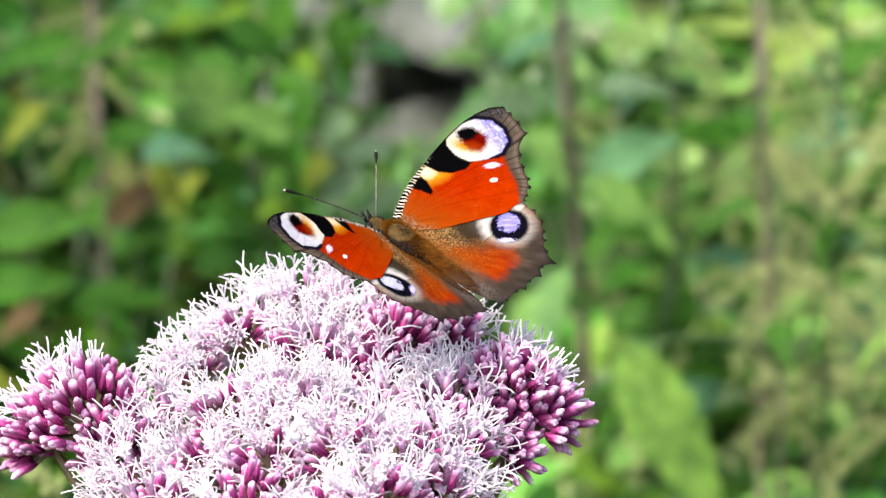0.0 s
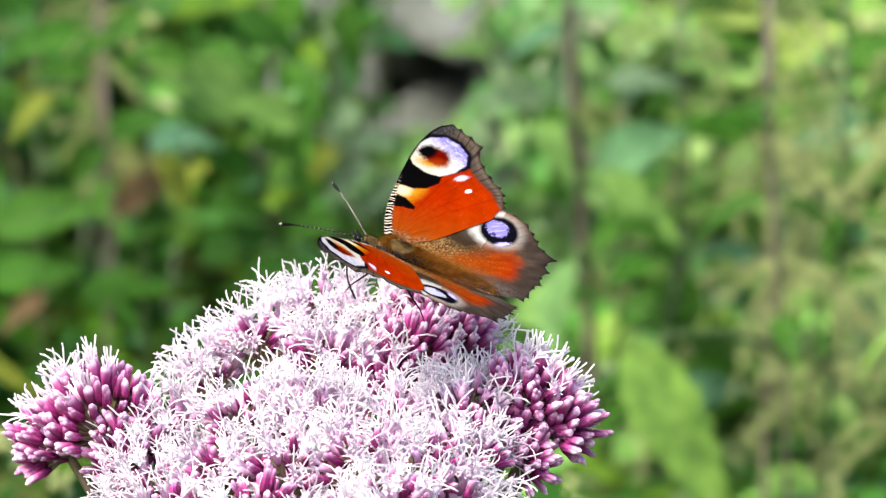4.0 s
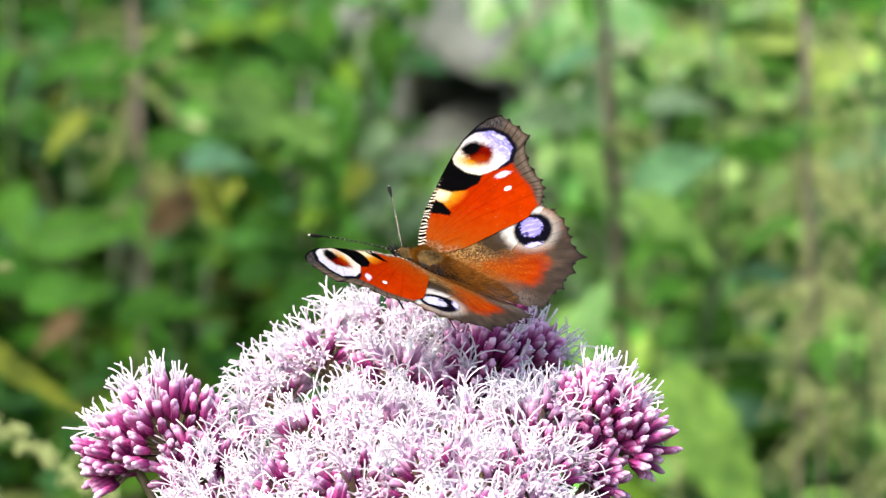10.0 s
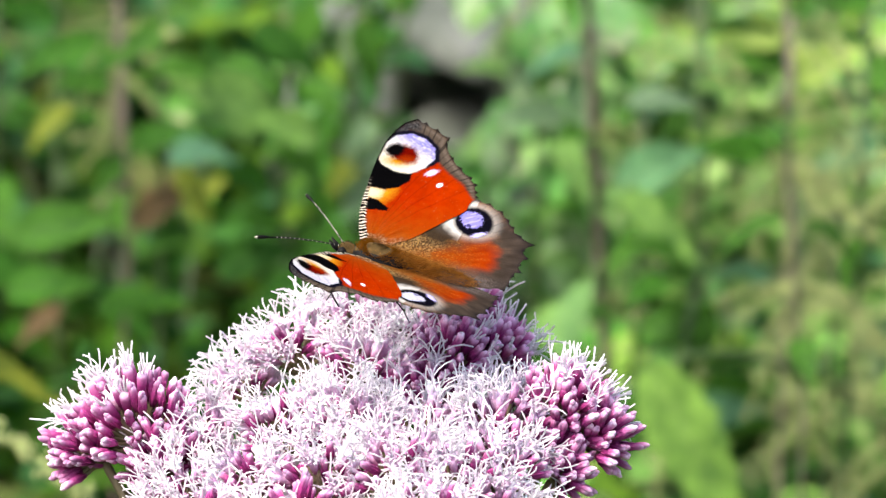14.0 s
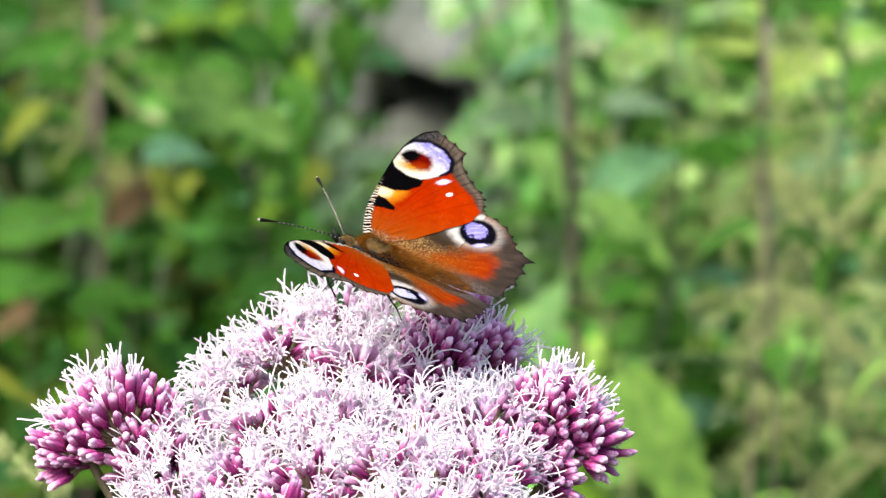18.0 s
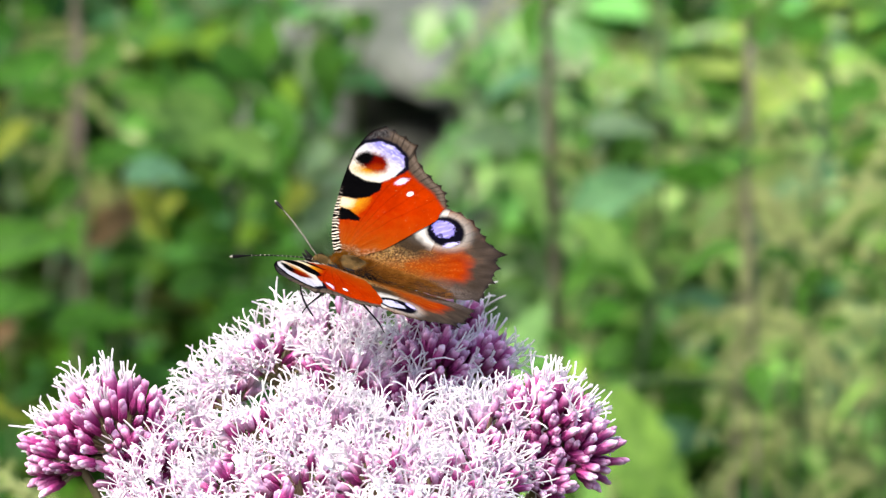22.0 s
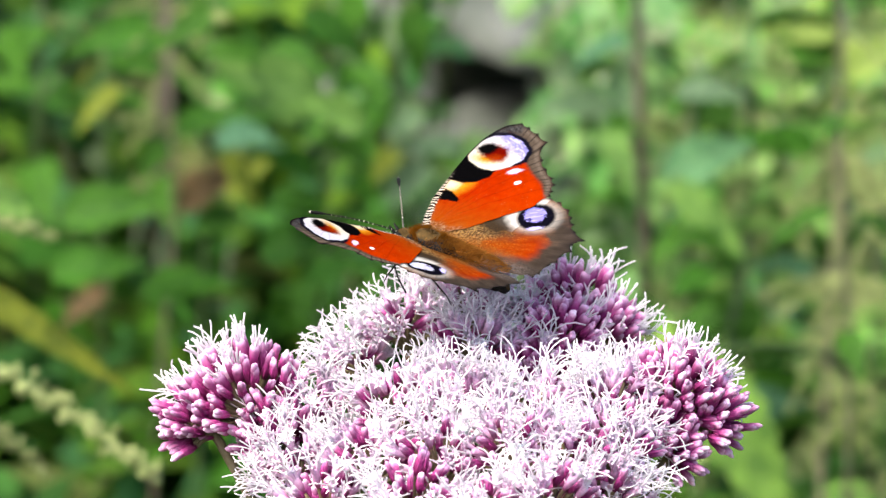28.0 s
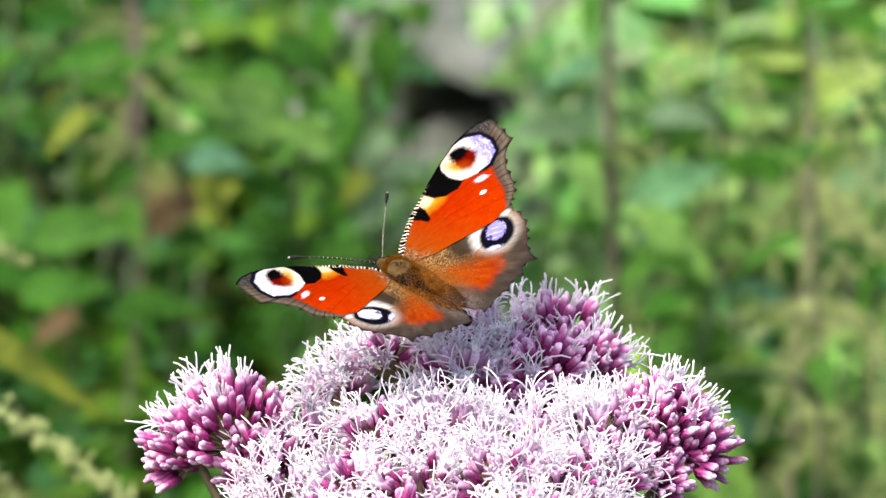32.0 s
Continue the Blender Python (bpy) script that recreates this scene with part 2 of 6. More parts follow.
M_FUR = varied("brown_fur", (0.18, 0.062, 0.004), (0.28, 0.105, 0.008), (0.38, 0.155, 0.02), 900.0, 0.9, 0.03, 0.4, 0.0002, 0.4)
M_FUR_GOLD = varied("golden_fur", (0.26, 0.1, 0.012), (0.38, 0.16, 0.025), (0.5, 0.24, 0.05), 900.0, 0.9, 0.03, 0.4, 0.0002, 0.4)
M_FUR_DARK = varied("dark_fur", (0.045, 0.028, 0.01), (0.075, 0.046, 0.016), (0.115, 0.07, 0.026), 900.0, 0.9, 0.04, 0.4, 0.0002)
M_BLACK = varied("black_chitin", (0.003, 0.003, 0.003), (0.007, 0.006, 0.005), (0.016, 0.014, 0.012), 900.0, 0.6, 0.12)
M_PALE_TIP = varied("cream_tip", (0.5, 0.45, 0.35), (0.65, 0.6, 0.48), (0.8, 0.75, 0.6), 900.0)


# ---- mesh helpers ----
def mesh_of(name, verts, faces, mats, smooth=True, face_mats=None, uvs=None):
    me = bpy.data.meshes.new(name)
    me.from_pydata([tuple(v) for v in verts], [], faces)
    for m in mats:
        me.materials.append(m)
    if smooth:
        me.polygons.foreach_set("use_smooth", [True] * len(me.polygons))
    if face_mats is not None:
        me.polygons.foreach_set("material_index", face_mats)
    if uvs is not None:
        lay = me.uv_layers.new(name="UVMap")
        idx = np.empty(len(me.loops), dtype=np.int32)
        me.loops.foreach_get("vertex_index", idx)
        lay.data.foreach_set("uv", np.asarray(uvs, dtype=np.float32)[idx].ravel())
    me.update()
    return me


def child(name, me, parent, m=None, label=""):
    ob = new(name, me)
    ob.parent = parent
    if m is not None:
        ob.matrix_basis = m
    if label:
        tagged(ob, label)
    return ob


class Builder:
    """Gathers tubes and sheets into one mesh."""

    def __init__(self):
        self.v, self.f, self.m, self.uv = [], [], [], []

    def tube(self, pts, radii, sides=6, mat=0, cap=True, v0=0.0, v1=1.0):
        pts = [Vector(p) for p in pts]
        base, n = len(self.v), len(pts)
        for i, p in enumerate(pts):
            d = (pts[min(i + 1, n - 1)] - pts[max(i - 1, 0)]).normalized()
            a = d.orthogonal().normalized() if i == 0 else (a - d * a.dot(d)).normalized()
            b = d.cross(a)
            for k in range(sides):
                w = 2 * math.pi * k / sides
                self.v.append(p + (a * math.cos(w) + b * math.sin(w)) * radii[i])
                self.uv.append((k / sides, v0 + (v1 - v0) * i / (n - 1)))
        for i in range(n - 1):
            for k in range(sides):
                k2 = (k + 1) % sides
                self.f.append((base + i * sides + k, base + i * sides + k2, base + (i + 1) * sides + k2, base + (i + 1) * sides + k))
                self.m.append(mat)
        if cap:
            self.f.append(tuple(base + (n - 1) * sides + k for k in range(sides)))
            self.m.append(mat)
            self.f.append(tuple(base + k for k in reversed(range(sides))))
            self.m.append(mat)

    def quad(self, corners, mat=0, v=0.9):
        base = len(self.v)
        self.v.extend(Vector(c) for c in corners)
        self.uv.extend([(0.0, v)] * len(corners))
        self.f.append(tuple(range(base, base + len(corners))))
        self.m.append(mat)

    def done(self, name, mats, smooth=True):
        return mesh_of(name, self.v, self.f, mats, smooth, self.m, self.uv)


def curve_pts(p0, p1, sag, n=6, side=(0, 0, 0)):
    p0, p1 = Vector(p0), Vector(p1)
    out = []
    for i in range(n + 1):
        t = i / n
        out.append(p0.lerp(p1, t) + Vector((0, 0, -sag)) * 4 * t * (1 - t) + Vector(side) * 4 * t * (1 - t))
    return out


def aim(p, d, spin=0.0, size=1.0):
    """A pose at p whose z axis points along d."""
    q = Vector(d).normalized().to_track_quat("Z", "Y")
    return Matrix.Translation(p) @ q.to_matrix().to_4x4() @ Matrix.Rotation(spin, 4, "Z") @ Matrix.Scale(size, 4)


# ---- ground ----
def build_ground():
    n = 60
    xs = [math.copysign(abs(t) ** 3, t) * 400 for t in np.linspace(-1, 1, n + 1)]
    verts = [(x, y, 0.03 * noise.noise((x * 2, y * 2, 0)) - 0.03 if abs(x) < 6 and abs(y) < 6 else -0.03) for y in xs for x in xs]
    faces = [(j * (n + 1) + i, j * (n + 1) + i + 1, (j + 1) * (n + 1) + i + 1, (j + 1) * (n + 1) + i) for j in range(n) for i in range(n)]
    tagged(new("ground", mesh_of("ground", verts, faces, [M_GROUND])), "brown soil with green moss and leaf litter", "ground", kind="structure")


build_ground()


# ---- butterfly ----
FW_EDGE = [(12.0, 2.2), (13.6, 5.1), (15.0, 8.8), (15.7, 12.0), (16.4, 15.5), (16.9, 19.4), (17.1, 23.0), (16.7, 26.2), (15.8, 28.7),
           (14.3, 30.3), (12.5, 30.2), (10.2, 29.8), (7.6, 29.2), (7.5, 27.7), (5.4, 25.4), (3.3, 24.0), (1.0, 23.0), (-0.4, 21.9),
           (-1.2, 20.4), (-1.6, 19.4), (-0.8, 15.5), (1.7, 11.1), (4.5, 6.2), (7.7, 2.8), (9.6, 1.0)]
HW_EDGE = [(8.6, 1.2), (6.4, 8.0), (3.4, 13.0), (1.0, 17.0), (-1.6, 19.1), (-4.0, 19.2), (-6.5, 18.5), (-8.1, 17.4), (-9.4, 16.2),
           (-11.1, 14.9), (-13.9, 14.1), (-12.7, 12.2), (-13.9, 10.8), (-13.3, 8.8), (-14.0, 7.3), (-13.2, 6.0), (-13.3, 3.6),
           (-12.9, 2.4), (-10.5, 1.6), (-8.0, 0.9), (-4.0, 0.4), (2.0, 0.3), (6.0, 0.5)]


def resample(edge, steps):
    """A smooth closed line through the corners."""
    e = np.array(edge)
    n, out = len(e), []
    for i in range(n):
        p0, p1, p2, p3 = e[i - 1], e[i], e[(i + 1) % n], e[(i + 2) % n]
        for k in range(steps):
            t = k / steps
            s = 0.5 * ((2 * p1) + (p2 - p0) * t + (2 * p0 - 5 * p1 + 4 * p2 - p3) * t * t + (3 * p1 - p0 - 3 * p2 + p3) * t ** 3)
            out.append(0.4 * s + 0.6 * (p1 * (1 - t) + p2 * t))
    return np.array(out)


def value_noise(a, b, scale, seed):
    """Smooth noise from 0 to 1 on arrays of places."""
    g = np.random.RandomState(seed).rand(64, 64)
    x, y = a * scale, b * scale
    xi, yi = np.floor(x).astype(int), np.floor(y).astype(int)
    fx, fy = x - xi, y - yi
    fx, fy = fx * fx * (3 - 2 * fx), fy * fy * (3 - 2 * fy)
    c = lambda i, j: g[(xi + i) % 64, (yi + j) % 64]
    return (c(0, 0) * (1 - fx) + c(1, 0) * fx) * (1 - fy) + (c(0, 1) * (1 - fx) + c(1, 1) * fx) * fy


def line_distance(a, b, pts):
    d = np.full(a.shape, 1e9)
    for (x0, y0), (x1, y1) in zip(pts[:-1], pts[1:]):
        dx, dy = x1 - x0, y1 - y0
        t = np.clip(((a - x0) * dx + (b - y0) * dy) / (dx * dx + dy * dy), 0, 1)
        d = np.minimum(d, np.hypot(a - x0 - t * dx, b - y0 - t * dy))
    return d


def inside(a, b, poly):
    """Distance to a polygon's edge, positive within."""
    hit = np.zeros(a.shape, bool)
    p = poly + poly[:1]
    for (x0, y0), (x1, y1) in zip(p[:-1], p[1:]):
        hit ^= ((y0 > b) != (y1 > b)) & (a < (x1 - x0) * (b - y0) / (y1 - y0 + 1e-9) + x0)
    return np.where(hit, 1, -1) * line_distance(a, b, p)


def soft(d, w):
    return np.clip(d / w * 0.5 + 0.5, 0, 1)[..., None]


def over(col, new_col, w):
    return col * (1 - w) + np.array(new_col) * w


RED, ORANGE, BLACK = (0.195, 0.0072, 0.0001), (0.175, 0.0175, 0.0002), (0.0013, 0.0012, 0.0014)
CREAM, YELLOW, WHITE = (0.46, 0.4, 0.24), (0.36, 0.16, 0.006), (0.42, 0.405, 0.4)
VIOLET, TAUPE, DARKRED = (0.15, 0.135, 0.38), (0.058, 0.043, 0.031), (0.075, 0.0016, 0.0004)
FW_EYE = [(17.0, 22.9), (16.9, 19.6), (15.8, 18.4), (13.2, 18.0), (10.6, 18.7), (8.9, 21.0), (8.0, 23.6), (9.0, 25.9), (11.2, 27.0), (13.8, 26.9), (16.0, 25.3)]


def bar(a, b, x, y, dx, dy, long_, wide):
    """1 at the middle of a lengthened spot, 0 at its rim, negative outside."""
    k = math.hypot(dx, dy)
    u, v = ((a - x) * dx + (b - y) * dy) / k, ((a - x) * -dy + (b - y) * dx) / k
    return 1 - np.hypot(u / long_, v / wide)


def forewing_pattern(a, b, gleam=1.0):
    n1, n2 = value_noise(a, b, 1.3, 1) - 0.5, value_noise(a, b, 5.5, 2) - 0.5
    n4 = value_noise(a, b, 14.0, 4) - 0.5
    turn = np.arctan2(b - 1.5, a - 10.8)
    reach = np.hypot(b - 1.5, a - 10.8)
    hair = value_noise(turn * 9, reach * 0.12, 3.0, 6) - 0.5
    col = np.zeros((*a.shape, 3)) + np.array(RED)
    col = over(col, (0.25, 0.0185, 0.0001), soft(8.0 - a + n1 * 2, 7.0) * 0.8)
    col = col * (1 + 0.06 * n4[..., None] + 0.14 * n1[..., None] + 0.07 * hair[..., None])
    # veins across the red field, with a lighter ridge beside each
    for end in ((4.9, 25.0), (2.3, 23.5), (-0.4, 21.6), (7.4, 27.3)):
        bend = [(11.0, 3.0), ((11.0 + end[0]) / 2 + 0.7, (3.0 + end[1]) / 2 - 0.2), end]
        d = line_distance(a, b, bend)
        col = over(col, (0.05, 0.0022, 0.0005), soft(0.06 - d, 0.1) * soft(b - 6.5, 3.0) * 0.45)
        col = over(col, (0.24, 0.014, 0.001), soft(0.09 - np.abs(d - 0.26), 0.12) * 0.25)
    col = over(col, (0.34, 0.2, 0.09), soft(value_noise(a, b, 6.5, 8) - 0.965, 0.02) * soft(b - 9, 3.0) * 0.7)
    # orange root with golden hairs and a few dark freckles
    base = soft(8.2 - b + n1 * 3 - (a - 8) * 0.3, 5.5)
    col = over(col, (0.15, 0.036, 0.002), base * 0.85)
    col = over(col, (0.2, 0.085, 0.02), soft(hair - 0.05, 0.2) * soft(5.0 - b, 3.5) * 0.4)
    root = soft(3.6 - b + n1 * 1.2 + (9 - a) * 0.15, 1.4)
    col = over(col, (0.1, 0.055, 0.022), root * 0.85)
    col = over(col, (0.3, 0.23, 0.15), root * soft(n2 - 0.12, 0.08) * 0.7)
    col = over(col, (0.02, 0.012, 0.007), root * soft(-n2 - 0.1, 0.08) * 0.7)
    # outer margin: taupe between dark veins, blackish at its rim
    edge = line_distance(a, b, FW_EDGE[9:20])
    wide = np.interp(b, (14.5, 18.0, 19.0, 20.2, 22.2, 24.5), (0.35, 0.5, 0.9, 1.9, 2.5, 3.1)) + n2 * 0.25
    rim = soft(wide - edge, 0.5)
    col = over(col, (0.045, 0.028, 0.018), rim)
    col = over(col, TAUPE, rim * soft(wide - 0.45 - edge + n2 * 0.3, 0.5) * soft(edge - 0.42 + n1 * 0.3, 0.35))
    col = over(col, (0.125, 0.095, 0.072), rim * soft(0.35 - np.abs(edge - 0.95) + n2 * 0.3, 0.3) * 0.5)
    col = over(col, (0.03, 0.022, 0.017), rim * soft(n4 - 0.16, 0.1) * 0.35)
    for k in np.arange(10, 19, 0.5):
        x, y = FW_EDGE[int(k)] if k == int(k) else tuple((np.array(FW_EDGE[int(k)]) + np.array(FW_EDGE[int(k) + 1])) / 2)
        d = line_distance(a, b, [(x, y), (x + (10.0 - x) * 0.26, y + (14.0 - y) * 0.26)])
        col = over(col, (0.009, 0.007, 0.006), soft(0.1 - d, 0.1) * rim * (0.9 if k == int(k) else 0.45))
    col = over(col, (0.009, 0.008, 0.008), soft(0.3 - edge + n2 * 0.25, 0.2) * 0.9)
    # dark, grey-dusted apex
    tip = soft(inside(a, b, [(17.6, 21.5), (17.6, 26.5), (15.6, 29.2), (13.2, 30.8), (12.9, 28.6), (14.6, 26.6)]) + n1, 1.0)
    col = over(col, (0.012, 0.011, 0.011), tip)
    col = over(col, (0.09, 0.085, 0.085), tip * soft(n4 + n2 * 0.4 - 0.16, 0.1) * soft(b - 24.5, 2.0) * 0.75)
    # black patches on the front edge with cream and yellow between
    col = over(col, YELLOW, soft(inside(a, b, [(15.6, 10.6), (15.2, 13.2), (11.2, 14.6), (11.5, 12.4), (12.2, 10.9)]) + n2 * 0.5, 1.0))
    col = over(col, CREAM, soft(inside(a, b, [(16.2, 10.8), (15.4, 13.4), (13.0, 13.4), (12.9, 11.9), (13.8, 11.0)]) + n2 * 0.35, 0.6))
    col = over(col, BLACK, soft(inside(a, b, [(17.6, 12.6), (15.0, 13.15), (12.9, 13.7), (11.1, 15.0), (9.9, 17.2), (10.2, 18.9), (13.2, 19.4), (15.0, 19.5), (17.9, 20.6)]) + n2 * 0.2, 0.12))
    col = over(col, BLACK, soft(inside(a, b, [(15.0, 8.4), (14.5, 11.1), (12.9, 11.1), (10.7, 10.3), (10.7, 9.6), (12.3, 9.2), (13.3, 8.6)]) + n2 * 0.2, 0.12))
    # the eye: a dark ring outside, cream within, violet towards the rim, a red heart with a black corner
    disc_d = inside(a, b, FW_EYE) + n2 * 0.25
    outer = b - 0.35 * (a - 12.0)
    col = over(col, (0.003, 0.003, 0.007), soft(disc_d + np.interp(outer, (21.5, 24.0), (0.05, 0.8)), 0.18))
    disc = soft(disc_d, 0.13)
    eye = np.zeros_like(col) + np.array(WHITE)
    eye = over(eye, CREAM, soft(21.2 - b + 0.3 * (a - 13) + n1, 1.6) * 0.5)
    eye = over(eye, YELLOW, soft(bar(a, b, 13.5, 20.3, -2.2, 0.9, 2.1, 0.95) * 1.2 + n2 * 0.5, 0.8))
    streak = value_noise(a * 0.3 + b * 0.12, b * 1.1 - a * 0.3, 4.5, 5) - 0.5
    # violet sheen laid into the eye's colour, its strength set by gleam
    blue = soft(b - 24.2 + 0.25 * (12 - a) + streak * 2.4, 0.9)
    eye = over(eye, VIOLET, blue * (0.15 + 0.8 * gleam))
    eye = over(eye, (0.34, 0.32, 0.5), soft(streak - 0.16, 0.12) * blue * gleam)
    eye = over(eye, (0.05, 0.035, 0.13), soft(value_noise(a * 0.5, b * 1.6, 6.0, 9) - 0.86, 0.05) * blue * 0.8)
    for k in (-0.5, 0.5):
        eye = over(eye, (0.1, 0.08, 0.16), soft(0.06 - line_distance(a, b, [(11.6 + k, 23.6), (9.4 + k * 2.4, 26.0)]), 0.1) * 0.55)
    heart = inside(a, b, [(15.6, 21.0), (15.7, 22.9), (13.9, 24.2), (12.0, 24.3), (10.7, 22.9), (10.8, 21.2), (12.2, 20.5), (14.0, 20.4)])
    eye = over(eye, DARKRED, soft(heart + n2 * 0.5, 0.45))
    eye = over(eye, (0.2, 0.02, 0.001), soft(bar(a, b, 12.2, 21.3, -1.0, 0.4, 1.5, 0.7) + n2 * 0.5, 0.9) * 0.7)
    eye = over(eye, BLACK, soft(inside(a, b, [(16.5, 21.2), (16.2, 22.8), (15.0, 24.0), (13.6, 23.6), (13.5, 22.6), (13.9, 21.4), (15.0, 20.7)]) + n2 * 0.4, 0.35))
    col = col * (1 - disc) + eye * disc
    # white marks
    col = over(col, (0.46, 0.4, 0.52), soft(bar(a, b, 7.35, 20.7, -0.75, 0.9, 1.25, 0.5) + n2 * 0.6, 0.3))
    col = over(col, (0.72, 0.7, 0.72), soft(bar(a, b, 5.1, 18.8, -0.6, 0.8, 0.6, 0.42) + n2 * 0.3, 0.2))
    # banded front edge
    cost = line_distance(a, b, FW_EDGE[:7])
    strip = soft(1.55 - 0.07 * b - cost + n2 * 0.3, 0.15) * soft(14.5 - b, 3.0)
    band = soft(np.sin((b + 0.45 * a + n1 * 0.5) * 8.8) - 0.15 + n2 * 0.7 - 0.36, 0.2)
    col = over(col, BLACK, strip)
    col = over(col, (0.52, 0.46, 0.36), strip * band * soft(13.4 - b, 2.0))
    col = over(col, BLACK, soft(0.3 - line_distance(a, b, FW_EDGE[5:10]), 0.2))
    return col


def hindwing_pattern(a, b, gleam=1.0):
    n1, n2 = value_noise(a, b, 1.2, 11) - 0.5, value_noise(a, b, 6.0, 12) - 0.5
    n3, n4 = value_noise(a, b, 5.6, 13) - 0.5, value_noise(a, b, 13.0, 14) - 0.5
    turn, reach = np.arctan2(b + 1.0, 9.0 - a), np.hypot(b + 1.0, 9.0 - a)
    hair = value_noise(turn * 10, reach * 0.16, 3.0, 18) - 0.5
    col = np.zeros((*a.shape, 3)) + np.array((0.036, 0.026, 0.019))
    edge = line_distance(a, b, HW_EDGE[4:18])
    col = over(col, (0.02, 0.0155, 0.0135), soft(1.5 - edge + n1 * 1.2, 1.6) * 0.9)
    col = col * (1 + 0.4 * hair[..., None])
    # orange field, drawn out in hairs towards the body
    field = inside(a, b, [(4.6, 3.0), (-0.7, 7.2), (-4.2, 9.7), (-6.9, 11.1), (-8.5, 10.2), (-10.0, 7.2), (-9.5, 4.9), (-6.2, 4.0), (-0.9, 2.6), (3.0, 1.8)])
    col = over(col, ORANGE, soft(field - 0.3 + n1 * 0.6 + hair * 1.3, 1.3))
    col = over(col, (0.18, 0.013, 0.0006), soft(inside(a, b, [(-3.6, 9.0), (-6.8, 10.8), (-8.8, 9.6), (-9.6, 6.8), (-8.4, 5.9), (-5.0, 6.4)]) + hair, 1.4) * 0.6)
    col = col * (1 + 0.12 * n4[..., None] + 0.3 * hair[..., None])
    # golden root; a patch of cream and dark freckles under the forewing
    base = soft(a + 2.2 + 0.05 * b + hair * 5 + n1 * 2 + np.clip(2.6 - b, 0, 3) * 1.4, 6.0)
    col = over(col, (0.165, 0.046, 0.004), base * 0.75)
    speck = soft(inside(a, b, [(8.4, 2.4), (6.4, 7.2), (3.2, 9.2), (0.0, 7.4), (1.4, 4.9), (4.2, 3.1)]) + n1 * 1.5, 1.4)
    col = over(col, (0.1, 0.056, 0.022), speck * 0.8)
    col = over(col, (0.27, 0.17, 0.07), speck * soft(n3 - 0.08, 0.12) * 0.7)
    col = over(col, (0.018, 0.011, 0.006), speck * soft(-n3 - 0.1, 0.1) * 0.75)
    col = over(col, (0.03, 0.016, 0.007), base * soft(n2 - 0.14, 0.08) * 0.5)
    col = over(col, (0.3, 0.17, 0.04), base * soft(-n2 - 0.24, 0.06) * 0.5)
    # grey woolly inner fold
    fold = soft(inside(a, b, [(-3.5, 1.6), (-4.5, 2.6), (-6.5, 3.4), (-9.2, 4.0), (-11.8, 3.0), (-10.5, 0.9), (-6.0, 0.4)]) + n1 * 0.8, 1.6)
    gold = soft(3.4 - b + n1 * 1.5, 2.0) * soft(a + 6.0, 5.0)
    col = over(col, (0.12, 0.043, 0.007), gold * 0.8)
    col = over(col, (0.05, 0.026, 0.01), gold * soft(hair + n2 * 0.5 - 0.05, 0.15) * 0.6)
    col = over(col, (0.045, 0.036, 0.032), fold * 0.85)
    col = over(col, (0.11, 0.095, 0.088), fold * soft(n2 + hair * 0.6 - 0.16, 0.1) * 0.4)
    col = over(col, (0.02, 0.015, 0.012), fold * soft(-n2 - 0.12, 0.1) * 0.6)
    # white surround of the eye, fading outward
    r = np.hypot(a + 3.05, b - 14.2)
    pale = inside(a, b, [(2.0, 10.2), (1.9, 11.9), (0.9, 14.6), (-0.6, 18.2), (-3.5, 19.4), (-6.6, 18.6), (-8.0, 16.2), (-7.6, 12.6), (-5.8, 10.8), (-3.2, 9.8), (0.4, 9.5)])
    fade = np.where(a > -2.2, 1.0, np.interp(r, (3.3, 3.9, 5.2), (0.5, 0.32, 0.05)))
    col = over(col, (0.4, 0.375, 0.34), soft(pale + n1 * 0.4, 0.8) * fade[..., None])
    col = over(col, (0.02, 0.014, 0.009), soft(inside(a, b, [(3.9, 8.0), (2.6, 10.9), (1.2, 11.2), (0.1, 10.2), (-1.5, 9.5), (-0.5, 7.7), (1.5, 7.2)]) + 0.4 + n1 * 0.6, 0.9) * 0.95)
    col = over(col, (0.0025, 0.0022, 0.005), soft(3.3 - r + n2 * 0.2, 0.35))
    lines = value_noise(a * 0.5 + b * 0.5, (b - a) * 0.12, 5.0, 17)
    # gleam mixes the iris from sheen violet to near white
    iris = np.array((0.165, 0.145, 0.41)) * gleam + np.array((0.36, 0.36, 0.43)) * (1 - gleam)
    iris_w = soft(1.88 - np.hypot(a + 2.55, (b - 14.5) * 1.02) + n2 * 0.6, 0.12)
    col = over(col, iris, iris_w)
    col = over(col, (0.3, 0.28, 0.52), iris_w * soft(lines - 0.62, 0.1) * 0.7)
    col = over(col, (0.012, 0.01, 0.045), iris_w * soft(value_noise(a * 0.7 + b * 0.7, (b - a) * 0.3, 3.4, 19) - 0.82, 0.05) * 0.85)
    col = over(col, (0.34, 0.31, 0.62), soft(bar(a, b, -4.75, 11.95, -1.0, 1.0, 1.25, 0.45) + n2 * 0.8, 0.3))
    for k in range(5, 18):
        x, y = HW_EDGE[k]
        d = line_distance(a, b, [(x, y), (x * 0.72, y * 0.76 + 1.2)])
        col = over(col, (0.014, 0.011, 0.009), soft(0.06 - d, 0.12) * 0.45)
    col = over(col, (0.008, 0.007, 0.008), soft(0.32 - edge + n2 * 0.3, 0.25) * 0.9)
    return col


